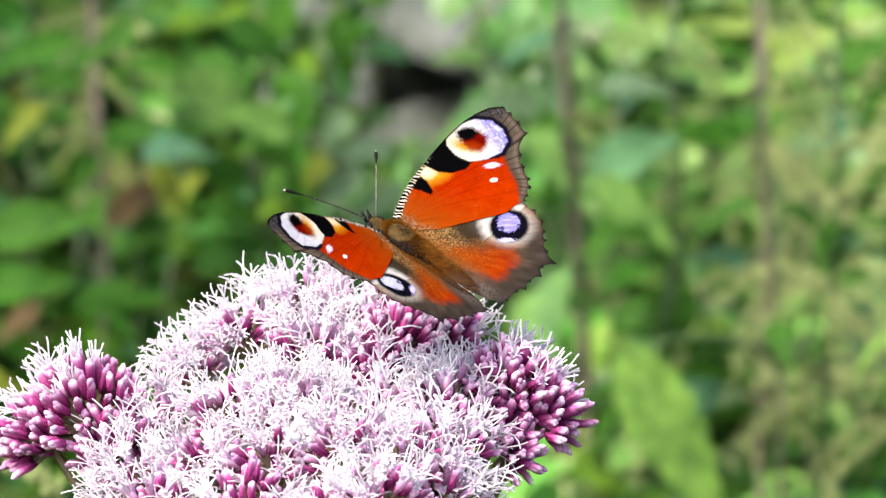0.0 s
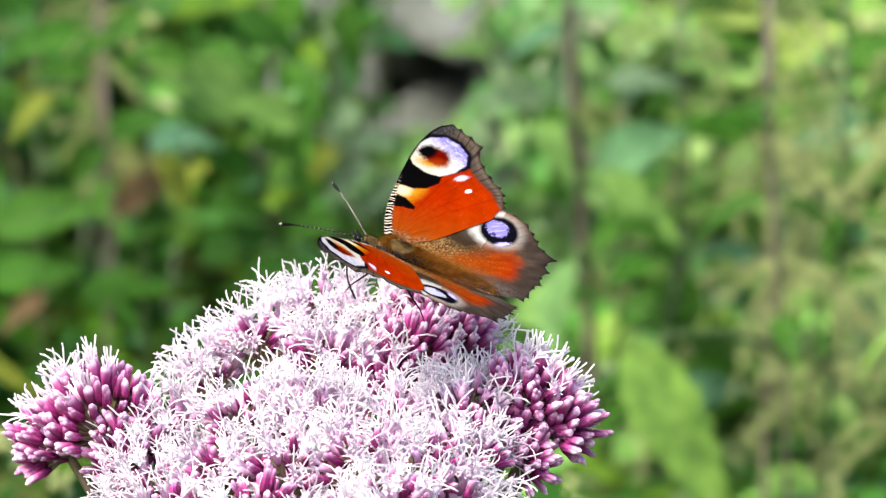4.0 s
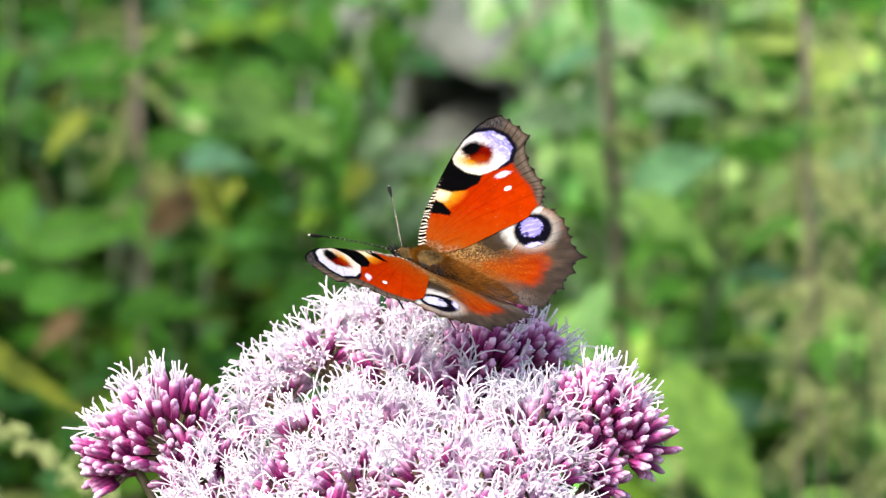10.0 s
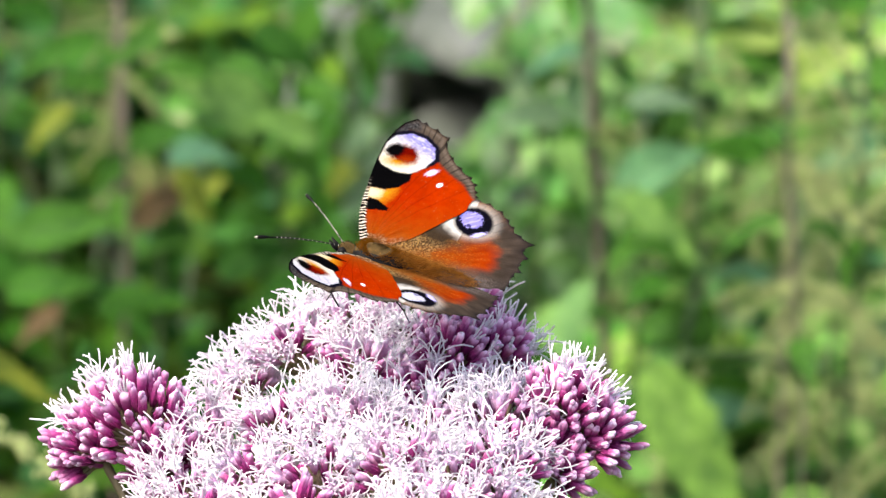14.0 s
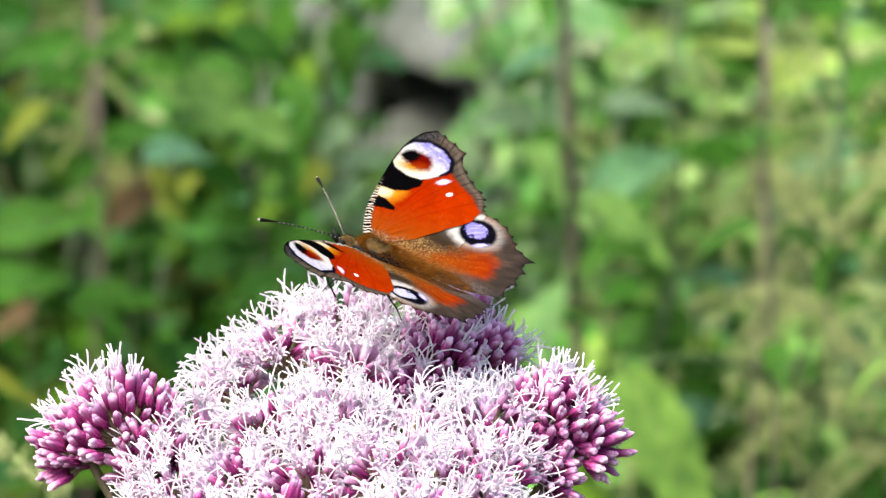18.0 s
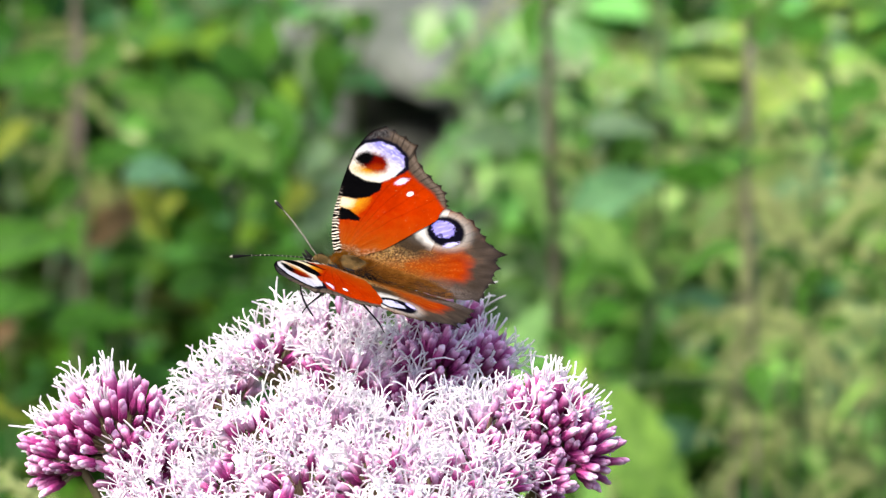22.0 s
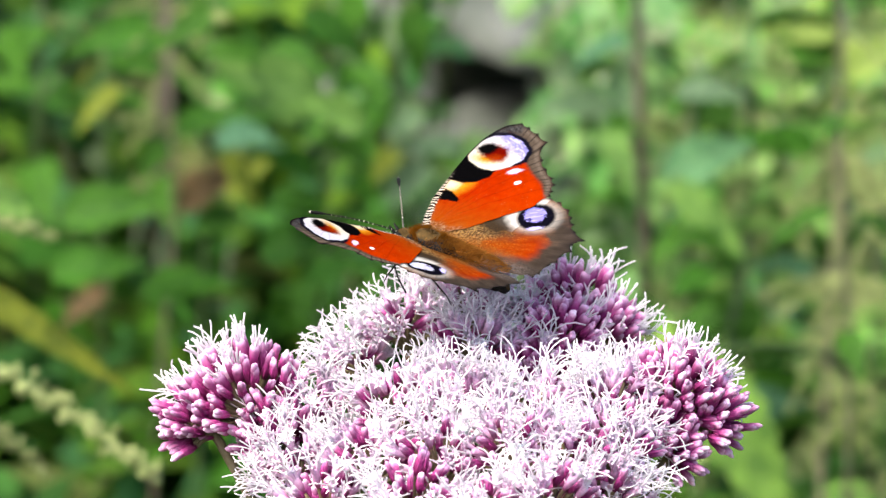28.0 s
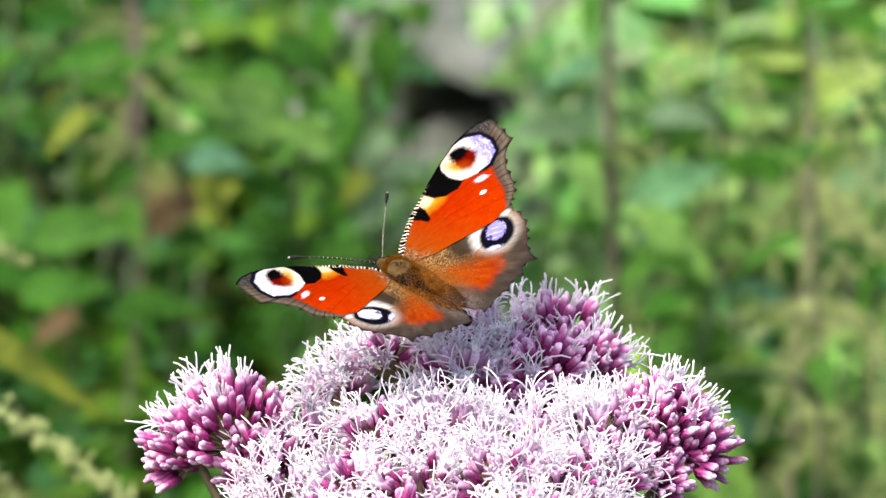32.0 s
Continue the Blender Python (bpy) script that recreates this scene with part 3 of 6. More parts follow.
def wing_mesh(name, edge, centre, pattern, side, lift, outer):
    """One wing, upper side patterned, underside dark; x to the head, y outward to its side, in metres."""
    line = resample(edge, 26)
    rs = np.random.RandomState(len(name))
    out = line - np.array(centre)
    where = np.arange(len(line)) / 26.0
    rim = np.clip((where - outer[0]) * 2, 0, 1) * np.clip((outer[1] - where) * 2, 0, 1)
    jag = rim * (0.66 * np.abs(np.sin(where * math.pi)) ** 0.7 - 0.34 + 0.2 * (rs.rand(len(line)) - 0.5))
    out = out * (1 - jag / np.hypot(out[:, 0], out[:, 1]))[:, None]
    rings, n = 140, len(line)
    t = np.linspace(0, 1, rings + 1)[1:]
    a = centre[0] + out[None, :, 0] * t[:, None]
    b = centre[1] + out[None, :, 1] * t[:, None]
    # angle-dependent violet sheen painted into the colours: full at right, whitened at left
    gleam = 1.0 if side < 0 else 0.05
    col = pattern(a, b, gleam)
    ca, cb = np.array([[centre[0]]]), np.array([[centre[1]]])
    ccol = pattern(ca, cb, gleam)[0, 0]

    A, B = np.concatenate([[centre[0]], a.ravel()]), np.concatenate([[centre[1]], b.ravel()])
    C = np.concatenate([ccol[None], col.reshape(-1, 3)])
    # the flat pattern is bent: drooping at the tip, lifted at the front edge
    ripple = 0.25 * (value_noise(A, B, 0.5, 3) - 0.5) + 0.03 * np.sin(np.arctan2(B - 2, A - 10) * 22)
    A2 = 1.478 + 1.0414 * A - 0.0978 * B - 0.0005 * A * A - 0.0048 * A * B + 0.0016 * B * B
    B2 = 0.722 + 0.143 * A + 0.974 * B - 0.0003 * A * A - 0.0023 * A * B + 0.0007 * B * B
    z = lift + 1.838 + 0.118 * A2 - 0.1316 * B2 + 0.0085 * A2 * B2 - 0.002 * B2 * B2 + ripple
    top = np.stack([A2, side * (B2 - 1.5), z], 1) * 1e-3
    faces = []
    for k in range(n):
        k2 = (k + 1) % n
        faces.append((0, 1 + k, 1 + k2))
        for j in range(rings - 1):
            faces.append((1 + j * n + k, 1 + (j + 1) * n + k, 1 + (j + 1) * n + k2, 1 + j * n + k2))
    nt_ = len(faces)
    # underside: fewer rings, joined at the rim
    low_rings = [int(v) for v in np.linspace(9, rings - 1, 12)]
    lowv, base = [top[0] - np.array([0, 0, 1.2e-4])], len(top)
    rows = []
    for j in low_rings[:-1]:
        rows.append([base + len(lowv) + k for k in range(n)])
        lowv.extend(top[1 + j * n:1 + (j + 1) * n] - np.array([0, 0, 1.2e-4]))
    rows.append([base + len(lowv) + k for k in range(n)])
    lowv.extend(top[1 + (rings - 1) * n:1 + rings * n] - np.array([0, 0, 1e-5]))
    for k in range(n):
        k2 = (k + 1) % n
        faces.append((base, rows[0][k2], rows[0][k]))
        for j in range(len(rows) - 1):
            faces.append((rows[j][k], rows[j][k2], rows[j + 1][k2], rows[j + 1][k]))
    if side > 0:
        faces = [f[::-1] for f in faces]
    verts = np.concatenate([top, np.array(lowv)])
    me = mesh_of(name, verts, faces, [M_WING, M_WING_UNDER], True, [0] * nt_ + [1] * (len(faces) - nt_))
    lay = me.color_attributes.new("pattern", "FLOAT_COLOR", "POINT")
    full = np.ones((len(verts), 4), dtype=np.float32)
    full[:len(C), :3] = C
    full[len(C):, :3] = 0.02
    lay.data.foreach_set("color", full.ravel())
    return me


def lathe(axis_pts, sides=20):
    """A body of rings along x: (x, z, radius) in millimetres."""
    bl = Builder()
    bl.tube([(x * 1e-3, 0, z * 1e-3) for x, z, r in axis_pts], [max(r, 0.02) * 1e-3 for x, z, r in axis_pts], sides)
    return bl


def hair_mesh(name, centre, radii, count, length, lean, mat, seed, top=9.0, low=-0.5):
    """Short hairs standing on an ellipsoid, leaning back."""
    bl, r = Builder(), random.Random(seed)
    for _ in range(count):
        u, w = r.uniform(-1, 1), r.uniform(0, 2 * math.pi)
        s = math.sqrt(1 - u * u)
        nrm = Vector((u, s * math.cos(w), s * math.sin(w)))
        if nrm.z < low or nrm.z - 0.6 * abs(nrm.x) > top:
            continue
        p = Vector((centre[0] + nrm.x * radii[0], centre[1] + nrm.y * radii[1], centre[2] + nrm.z * radii[2]))
        d = (nrm + Vector(lean) + Vector((r.uniform(-.4, .4), r.uniform(-.4, .4), r.uniform(-.4, .4)))).normalized()
        tip = p + d * length * r.uniform(0.6, 1.2)
        wv = d.orthogonal().normalized() * 0.06
        bl.f.append((len(bl.v), len(bl.v) + 1, len(bl.v) + 2))
        bl.m.append(0)
        bl.v.extend([(p - wv) * 1e-3, (p + wv) * 1e-3, tip * 1e-3])
        bl.uv.extend([(0, 0), (0, 0), (0, 1)])
    return bl.done(name, [mat])


def build_butterfly():
    fly = new("butterfly")
    tagged(fly, "peacock butterfly with red eyespotted wings spread on the flower head", "butterfly")
    # body, its head a little raised
    lift = Matrix.Translation((0.0012, 0, 0.0019)) @ Matrix.Rotation(radians(-10), 4, "Y")
    child("breast", lathe([(3.8, -0.9, 1.7), (5.4, -0.5, 2.3), (7.0, -0.25, 2.72), (9.0, -0.1, 2.8), (11.0, -0.25, 2.5), (12.4, -0.4, 1.8)]).done("breast", [M_BLACK]), fly, lift, label="black underside of the thorax")
    child("thorax", lathe([(4.6, -0.4, 1.2), (5.4, -0.2, 2.0), (7.0, 0, 2.5), (9.0, 0.2, 2.6), (11.0, 0, 2.3), (12.2, -0.1, 1.7), (12.8, -0.2, 1.0)]).done("thorax", [M_FUR_DARK]), fly, lift, label="furry golden-brown thorax")
    fur = child("fur", hair_mesh("fur", (8.8, 0, 0), (4.0, 2.6, 2.6), 7000, 1.25, (-0.7, 0, 0.1), M_FUR, 3, 0.55, 0.5), fly, lift)
    tagged(fur, "golden-brown hairs", kind="stuff")
    bald = child("fur", hair_mesh("fur", (8.6, 0, 0.12), (2.9, 1.7, 2.6), 1500, 0.55, (-0.9, 0, 0.1), M_FUR_DARK, 13), fly, lift)
    tagged(bald, "worn olive-grey hairs on the back", kind="stuff")
    wide = child("fur", hair_mesh("fur", (4.6, 0, 0.9), (7.4, 2.9, 1.1), 3200, 0.9, (-1.2, 0, 0.25), M_FUR_GOLD, 4, 9.0, 0.4), fly, lift)
    tagged(wide, "golden-brown hairs over the wing roots", kind="stuff")
    seg = []
    for i in range(8):
        x, r = 5.0 - i * 1.75, 1.7 * math.sqrt(max(0.12, 1 - (i / 8.2) ** 2))
        seg += [(x, -1.2 - 0.1 * i, r * 0.93), (x - 0.6, -1.2 - 0.1 * i, r), (x - 1.4, -1.2 - 0.1 * i, r * 0.97)]
    seg.append((-9.3, -2.0, 0.2))
    child("abdomen", lathe(seg).done("abdomen", [M_FUR_DARK]), fly, lift, label="dark brown ringed abdomen")
    child("belly", lathe([(x, z - 0.08, r * 1.1) for x, z, r in seg]).done("belly", [M_BLACK]), fly, lift, label="black underside of the abdomen")
    afur = child("fur", hair_mesh("fur", (-1.2, 0, -1.4), (8.4, 1.7, 1.6), 2400, 1.1, (-1.3, 0, 0.1), M_FUR, 5, 9.0, 0.45), fly, lift)
    tagged(afur, "short golden-brown hairs", kind="stuff")
    mat = child("fur", hair_mesh("fur", (-1.0, 0, 0.6), (8.2, 2.3, 1.4), 3600, 1.7, (-1.7, 0, 0.0), M_FUR_GOLD, 15, 9.0, 0.4), fly, lift)
    tagged(mat, "long golden-brown hairs between the hindwings", kind="stuff")
    head = child("head", lathe([(12.4, -0.2, 0.9), (13.2, -0.1, 1.35), (14.3, 0, 1.4), (15.1, 0, 1.0), (15.6, 0, 0.4)]).done("head", [M_FUR_DARK]), fly, lift, label="small dark brown head")
    child("fur", hair_mesh("fur", (13.8, 0, 0), (1.6, 1.2, 1.2), 350, 0.7, (0.2, 0, 0.2), M_FUR_DARK, 8), head)
    antennae = []
    eye = lathe([(-0.85, 0, 0.1), (-0.6, 0, 0.6), (0, 0, 0.85), (0.6, 0, 0.6), (0.85, 0, 0.1)], 12).done("eye", [M_BLACK])
    for s in (-1, 1):
        child("eye", eye, head, Matrix.Translation((0.0144, s * 0.0012, 0.0001)))
        bl = Builder()
        bl.tube([(0.0150, s * 0.0004, -0.0004), (0.0162, s * 0.0005, 0.0002), (0.0172, s * 0.0006, 0.0011)], [4.5e-4, 4e-4, 1.2e-4], 6)
        child("palp", bl.done("palp", [M_BLACK]), head)
        # antenna: ringed thread with a club and a pale tip
        tip = lift.inverted() @ (Vector((0.0267, 0.0101, 0.0104)) if s > 0 else Vector((0.0262, -0.0110, 0.0092)))
        root = Vector((0.0150, s * 0.0006, 0.0007))
        pts = [root.lerp(tip, t) + Vector((0, 0, 0.0005)) * 4 * t * (1 - t) for t in np.linspace(0, 1, 40)]
        rad = [(1.15e-4 + 0.12e-4 * (i % 2)) if i < 32 else (1.4e-4 + 1.9e-4 * math.sin(min(1, (i - 32) / 5.5) * 1.9)) for i in range(40)]
        bl = Builder()
        bl.tube(pts[:39], rad[:39], 6, 0)
        bl.tube(pts[38:], [rad[38] * 0.9, rad[39] * 0.4], 6, 1)
        for i in range(1, 31, 2 if s > 0 else 1):
            bl.tube([pts[i], pts[i].lerp(pts[i + 1], 0.2)], [1.36e-4, 1.36e-4], 6, 1)
        feeler = child("antenna", bl.done("antenna", [M_BLACK, M_PALE_TIP]), head, label="thin ringed antenna with a black club")
        antennae.append((feeler, root))
    bl = Builder()
    bl.tube(curve_pts((0.0152, 0, -0.0008), (0.0135, 0.0004, -0.0105), 0, 8, (0.0022, 0, 0)), [1.6e-4] * 9, 5)
    child("proboscis", bl.done("proboscis", [M_BLACK]), head)
    # legs
    for sx, s, fx in ((10.2, 1, 12.5), (10.2, -1, 12.5), (6.6, 1, 2.6), (6.6, -1, 2.6)):
        bl = Builder()
        hip, knee, ankle, toe = (sx, s * 1.3, -1.6), (sx * 0.5 + fx * 0.5, s * 4.6, -2.2), (fx + (1.2 if fx > 8 else -1.0), s * (5.0 if fx > 8 else 3.4), -5.6), (fx + (1.9 if fx > 8 else -2.2), s * (5.2 if fx > 8 else 3.2), -7.4)
        path = [Vector(v) * 1e-3 for v in (hip, knee, ankle, toe)]
        fine = []
        for p0, p1 in zip(path[:-1], path[1:]):
            fine += [p0.lerp(p1, t / 4) for t in range(4)]
        fine.append(path[-1])
        bl.tube(fine, [2.6e-4, 2.6e-4, 2.5e-4, 2.3e-4, 2.0e-4, 1.7e-4, 1.5e-4, 1.3e-4, 1.2e-4, 1.1e-4, 1.0e-4, 0.9e-4, 0.6e-4], 6)
        child("leg", bl.done("leg", [M_BLACK]), fly, lift, label="thin black leg")
    wings = {}
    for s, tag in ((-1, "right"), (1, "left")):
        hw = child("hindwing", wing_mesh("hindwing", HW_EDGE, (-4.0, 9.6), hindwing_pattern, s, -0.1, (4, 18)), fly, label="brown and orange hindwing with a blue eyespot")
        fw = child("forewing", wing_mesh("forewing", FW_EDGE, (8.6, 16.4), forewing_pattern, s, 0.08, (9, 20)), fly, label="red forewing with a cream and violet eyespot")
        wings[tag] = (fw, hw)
    return fly, wings, antennae


butterfly, wings, antennae = build_butterfly()


# ---- flower ----
def bud_mesh(seed):
    """A closed flower head: a sheath of narrow scales from which four or five pointed buds look out."""
    r, bl = random.Random(seed), Builder()
    L = 4.6e-3 * r.uniform(0.8, 1.15)
    bend = r.uniform(-0.3, 0.3) * 1e-3
    prof = [(0, 0.26), (0.14, 0.48), (0.34, 0.62), (0.52, 0.66), (0.66, 0.5)]
    bl.tube([(bend * t * t, 0, L * t) for t, _ in prof], [w * 1e-3 for _, w in prof], 8, 0, True, 0.0, 0.6)
    for k in range(r.choice((3, 4, 4, 5))):
        w = k * 1.45 + r.uniform(-0.3, 0.3)
        o = Vector((math.cos(w), math.sin(w), 0)) * r.uniform(0.14, 0.3) * 1e-3
        top = L * r.uniform(0.84, 1.06)
        p = [o * 0.7 + Vector((bend * 0.2, 0, L * 0.4)), o + Vector((bend * 0.45, 0, top * 0.68)), o * 1.15 + Vector((bend * 0.7, 0, top * 0.86)), o * 1.05 + Vector((bend * 0.85, 0, top * 0.95)), o * 0.95 + Vector((bend, 0, top))]
        bl.tube(p, [0.36e-3, 0.46e-3, 0.46e-3, 0.32e-3, 0.06e-3], 6, 0, True, 0.42, 1.0)
    for k in range(6):
        w = k * 1.05 + r.random() * 0.5
        o = Vector((math.cos(w), math.sin(w), 0)) * 0.44e-3
        h = r.uniform(0.42, 0.68)
        bl.tube([o * 0.6, o * 1.3 + Vector((bend * 0.1, 0, L * h * 0.55)), o * 1.45 + Vector((bend * h * h, 0, L * h))], [1.4e-4, 2.1e-4, 0.4e-4], 4, 0, True, 0.08, 0.45)
    return bl.done("bud", [M_BUD])


def open_mesh(seed):
    """An open flower head: a sheath, four or five tubes with five lobes each, and long forked white styles."""
    r, bl = random.Random(seed), Builder()
    bl.tube([(0, 0, 0), (0, 0, 1.2e-3), (0, 0, 2.6e-3), (0, 0, 3.2e-3)], [0.3e-3, 0.6e-3, 0.75e-3, 0.6e-3], 7, 0, True, 0.0, 0.55)
    for k in range(r.choice((3, 4, 4, 5))):
        w = k * 1.3 + r.uniform(-0.3, 0.3)
        out = Vector((math.cos(w), math.sin(w), 0))
        foot = out * 0.3e-3 + Vector((0, 0, 2.4e-3))
        d = (out * r.uniform(0.25, 0.6) + Vector((0, 0, 1))).normalized()
        L = r.uniform(1.6, 2.4) * 1e-3
        top = foot + d * L
        bl.tube([foot, foot + d * L * 0.5, top], [0.3e-3, 0.36e-3, 0.56e-3], 6, 0, False, 0.45, 0.9)
        a = d.orthogonal().normalized()
        c = d.cross(a)
        for j in range(5):
            q = 2 * math.pi * j / 5 + w
            e0 = a * math.cos(q - 0.45) + c * math.sin(q - 0.45)
            e1 = a * math.cos(q + 0.45) + c * math.sin(q + 0.45)
            e = a * math.cos(q) + c * math.sin(q)
            bl.quad([top + e0 * 0.52e-3, top + e1 * 0.52e-3, top + e * 1.25e-3 + d * 0.35e-3], 0, 1.0)
        for j in (-1, 1):
            e = (a * math.cos(w * 3) + c * math.sin(w * 3)) * j
            LL = r.uniform(2.8, 5.0) * 1e-3
            spread = r.uniform(0.35, 1.25)
            curl = Vector((r.uniform(-1, 1), r.uniform(-1, 1), r.uniform(-1, 0.6))) * LL * 0.2
            p0 = top - d * 0.4e-3
            p1 = top + d * LL * 0.28 + e * 0.1e-3
            p2 = top + d * LL * 0.55 + e * LL * 0.2 * spread + curl * 0.12
            p3 = top + d * LL * 0.78 + e * LL * 0.42 * spread + curl * 0.45
            p4 = top + d * LL * 0.92 + e * LL * 0.62 * spread + curl
            p5 = p4 + (p4 - p3).normalized() * 1.2e-4
            bl.tube([p0, p1, p2, p3, p4, p5], [1.1e-4, 1.2e-4, 1.3e-4, 1.4e-4, 1.25e-4, 0.5e-4], 5, 1)
    return bl.done("open_floret_head", [M_TUBE, M_STYLE])


def opening_mesh(seed):
    """A bud about to open: a few straight white styles stand out of its tip."""
    r, bl = random.Random(seed), Builder()
    L = 4.3e-3 * r.uniform(0.9, 1.1)
    prof = [(0, 0.28), (0.12, 0.5), (0.35, 0.66), (0.6, 0.78), (0.8, 0.8), (0.92, 0.72), (1.0, 0.45)]
    bl.tube([(0, 0, L * t) for t, _ in prof], [w * 1.08e-3 for _, w in prof], 10, 0, True)
    for k in range(r.choice((4, 5, 6, 7))):
        w = r.uniform(0, 6.28)
        out = Vector((math.cos(w), math.sin(w), 0))
        p0 = out * 0.4e-3 + Vector((0, 0, L * 0.9))
        d = (Vector((0, 0, 1)) + out * r.uniform(0.05, 0.45)).normalized()
        LL = r.uniform(1.3, 3.4) * 1e-3
        p2 = p0 + d * LL + out * LL * r.uniform(-0.05, 0.15)
        bl.tube([p0, p0 + d * LL * 0.5, p2, p2 + d * 1e-4], [1.2e-4, 1.35e-4, 1.45e-4, 0.6e-4], 5, 1)
    return bl.done("bud", [M_BUD, M_STYLE])


OPENING = [opening_mesh(60 + i) for i in range(5)]
BUDS = [bud_mesh(i) for i in range(5)]
OPEN = [open_mesh(20 + i) for i in range(12)]


def build_flower():
    """The flat-topped head of the flower: branches carrying small domes of buds and open florets."""
    plant = new("hemp_agrimony_plant")
    plant.location = (-0.024, -0.034, 0)
    tagged(plant, "tall hemp agrimony with a domed pink and white flower head", "flower")
    off = Vector(plant.location)
    fork = Vector((-0.024, -0.034, 0.872))
    bl = Builder()
    stem = [Vector((-0.012, -0.02, 0)), Vector((-0.02, -0.03, 0.3)), Vector((-0.026, -0.034, 0.6)), fork]
    bl.tube([p - off for p in stem], [4.2e-3, 3.8e-3, 3.2e-3, 2.6e-3], 10)
    child("stem", bl.done("stem", [M_STALK]), plant, label="upright reddish-green stem")
    r = random.Random(11)
    centre = Vector((-0.023, -0.035, 0.905))
    for x, y, z, rad, share, lean in DOMES:
        hub = Vector((x, y, z)) + Vector((r.gauss(0, 0.0006), r.gauss(0, 0.0006), r.gauss(0, 0.0012)))
        out = hub - centre
        out.z = 0
        axis = (Vector((0, 0, 1)) + out * lean * 28).normalized()
        mid = fork.lerp(hub, 0.55) + Vector((0, 0, -0.006))
        bl = Builder()
        bl.tube([p - off for p in (fork, fork.lerp(mid, 0.5) + Vector((0, 0, -0.002)), mid, mid.lerp(hub, 0.6) + Vector((0, 0, 0.001)), hub - axis * rad * 0.3)], [1.7e-3, 1.4e-3, 1.1e-3, 0.9e-3, 0.8e-3], 7)
        heads = []
        count = int((44 if share > 0.5 else 84) * (rad / 0.0095) ** 2)
        lim = math.cos(radians(100 if share > 0.5 else 116))
        for i in range(count):
            u = 1 - (1 - lim) * (i + 0.5) / count
            w = i * 2.39996 + r.uniform(-0.25, 0.25)
            s = math.sqrt(max(0, 1 - u * u))
            a = axis.orthogonal().normalized()
            c = axis.cross(a)
            d = (axis * u + (a * math.cos(w) + c * math.sin(w)) * s).normalized()
            inner = share > 0.5 and i % 4 == 3
            reach = rad * r.uniform(0.55, 0.75) if inner else rad * r.uniform(0.84, 1.1) if share > 0.5 else rad * r.uniform(0.84, 1.08)
            foot = hub + d * (reach - 0.0042)
            bl.tube([p - off for p in (hub - axis * rad * 0.3, hub.lerp(foot, 0.55) - axis * rad * 0.1, foot)], [5e-4, 4e-4, 3.4e-4], 4, 0, False)
            d2 = (d + axis * (0.12 if share > 0.5 else 0.55) + Vector((r.uniform(-.32, .32), r.uniform(-.32, .32), r.uniform(-.1, .25)))).normalized()
            heads.append((foot, d2, u, inner))
        branch = child("flower_branch", bl.done("flower_branch", [M_STALK]), plant, label="branched green stalk carrying pink florets")
        for foot, d2, u, inner in heads:
            if share > 0.5 and r.random() < 0.04:
                continue
            full = r.random() < (share * (1.1 if u > 0.45 else 0.85) * (1.12 if noise.noise(foot * 130) > -0.12 else 0.5) if share > 0.5 else (0.3 * share if u > 0.7 else 0.015))
            full = full and not inner
            early = not full and share <= 0.5 and r.random() < (share * 3.2 if u > 0.55 else share * 0.25)
            me = r.choice(OPEN) if full else r.choice(OPENING) if early else r.choice(BUDS)
            child("open_floret_head" if full else "bud", me, branch, aim(foot - off, d2, r.uniform(0, 6.28), r.uniform(0.88, 1.06) * (1.1 if share <= 0.5 else 1.0)))
    return plant


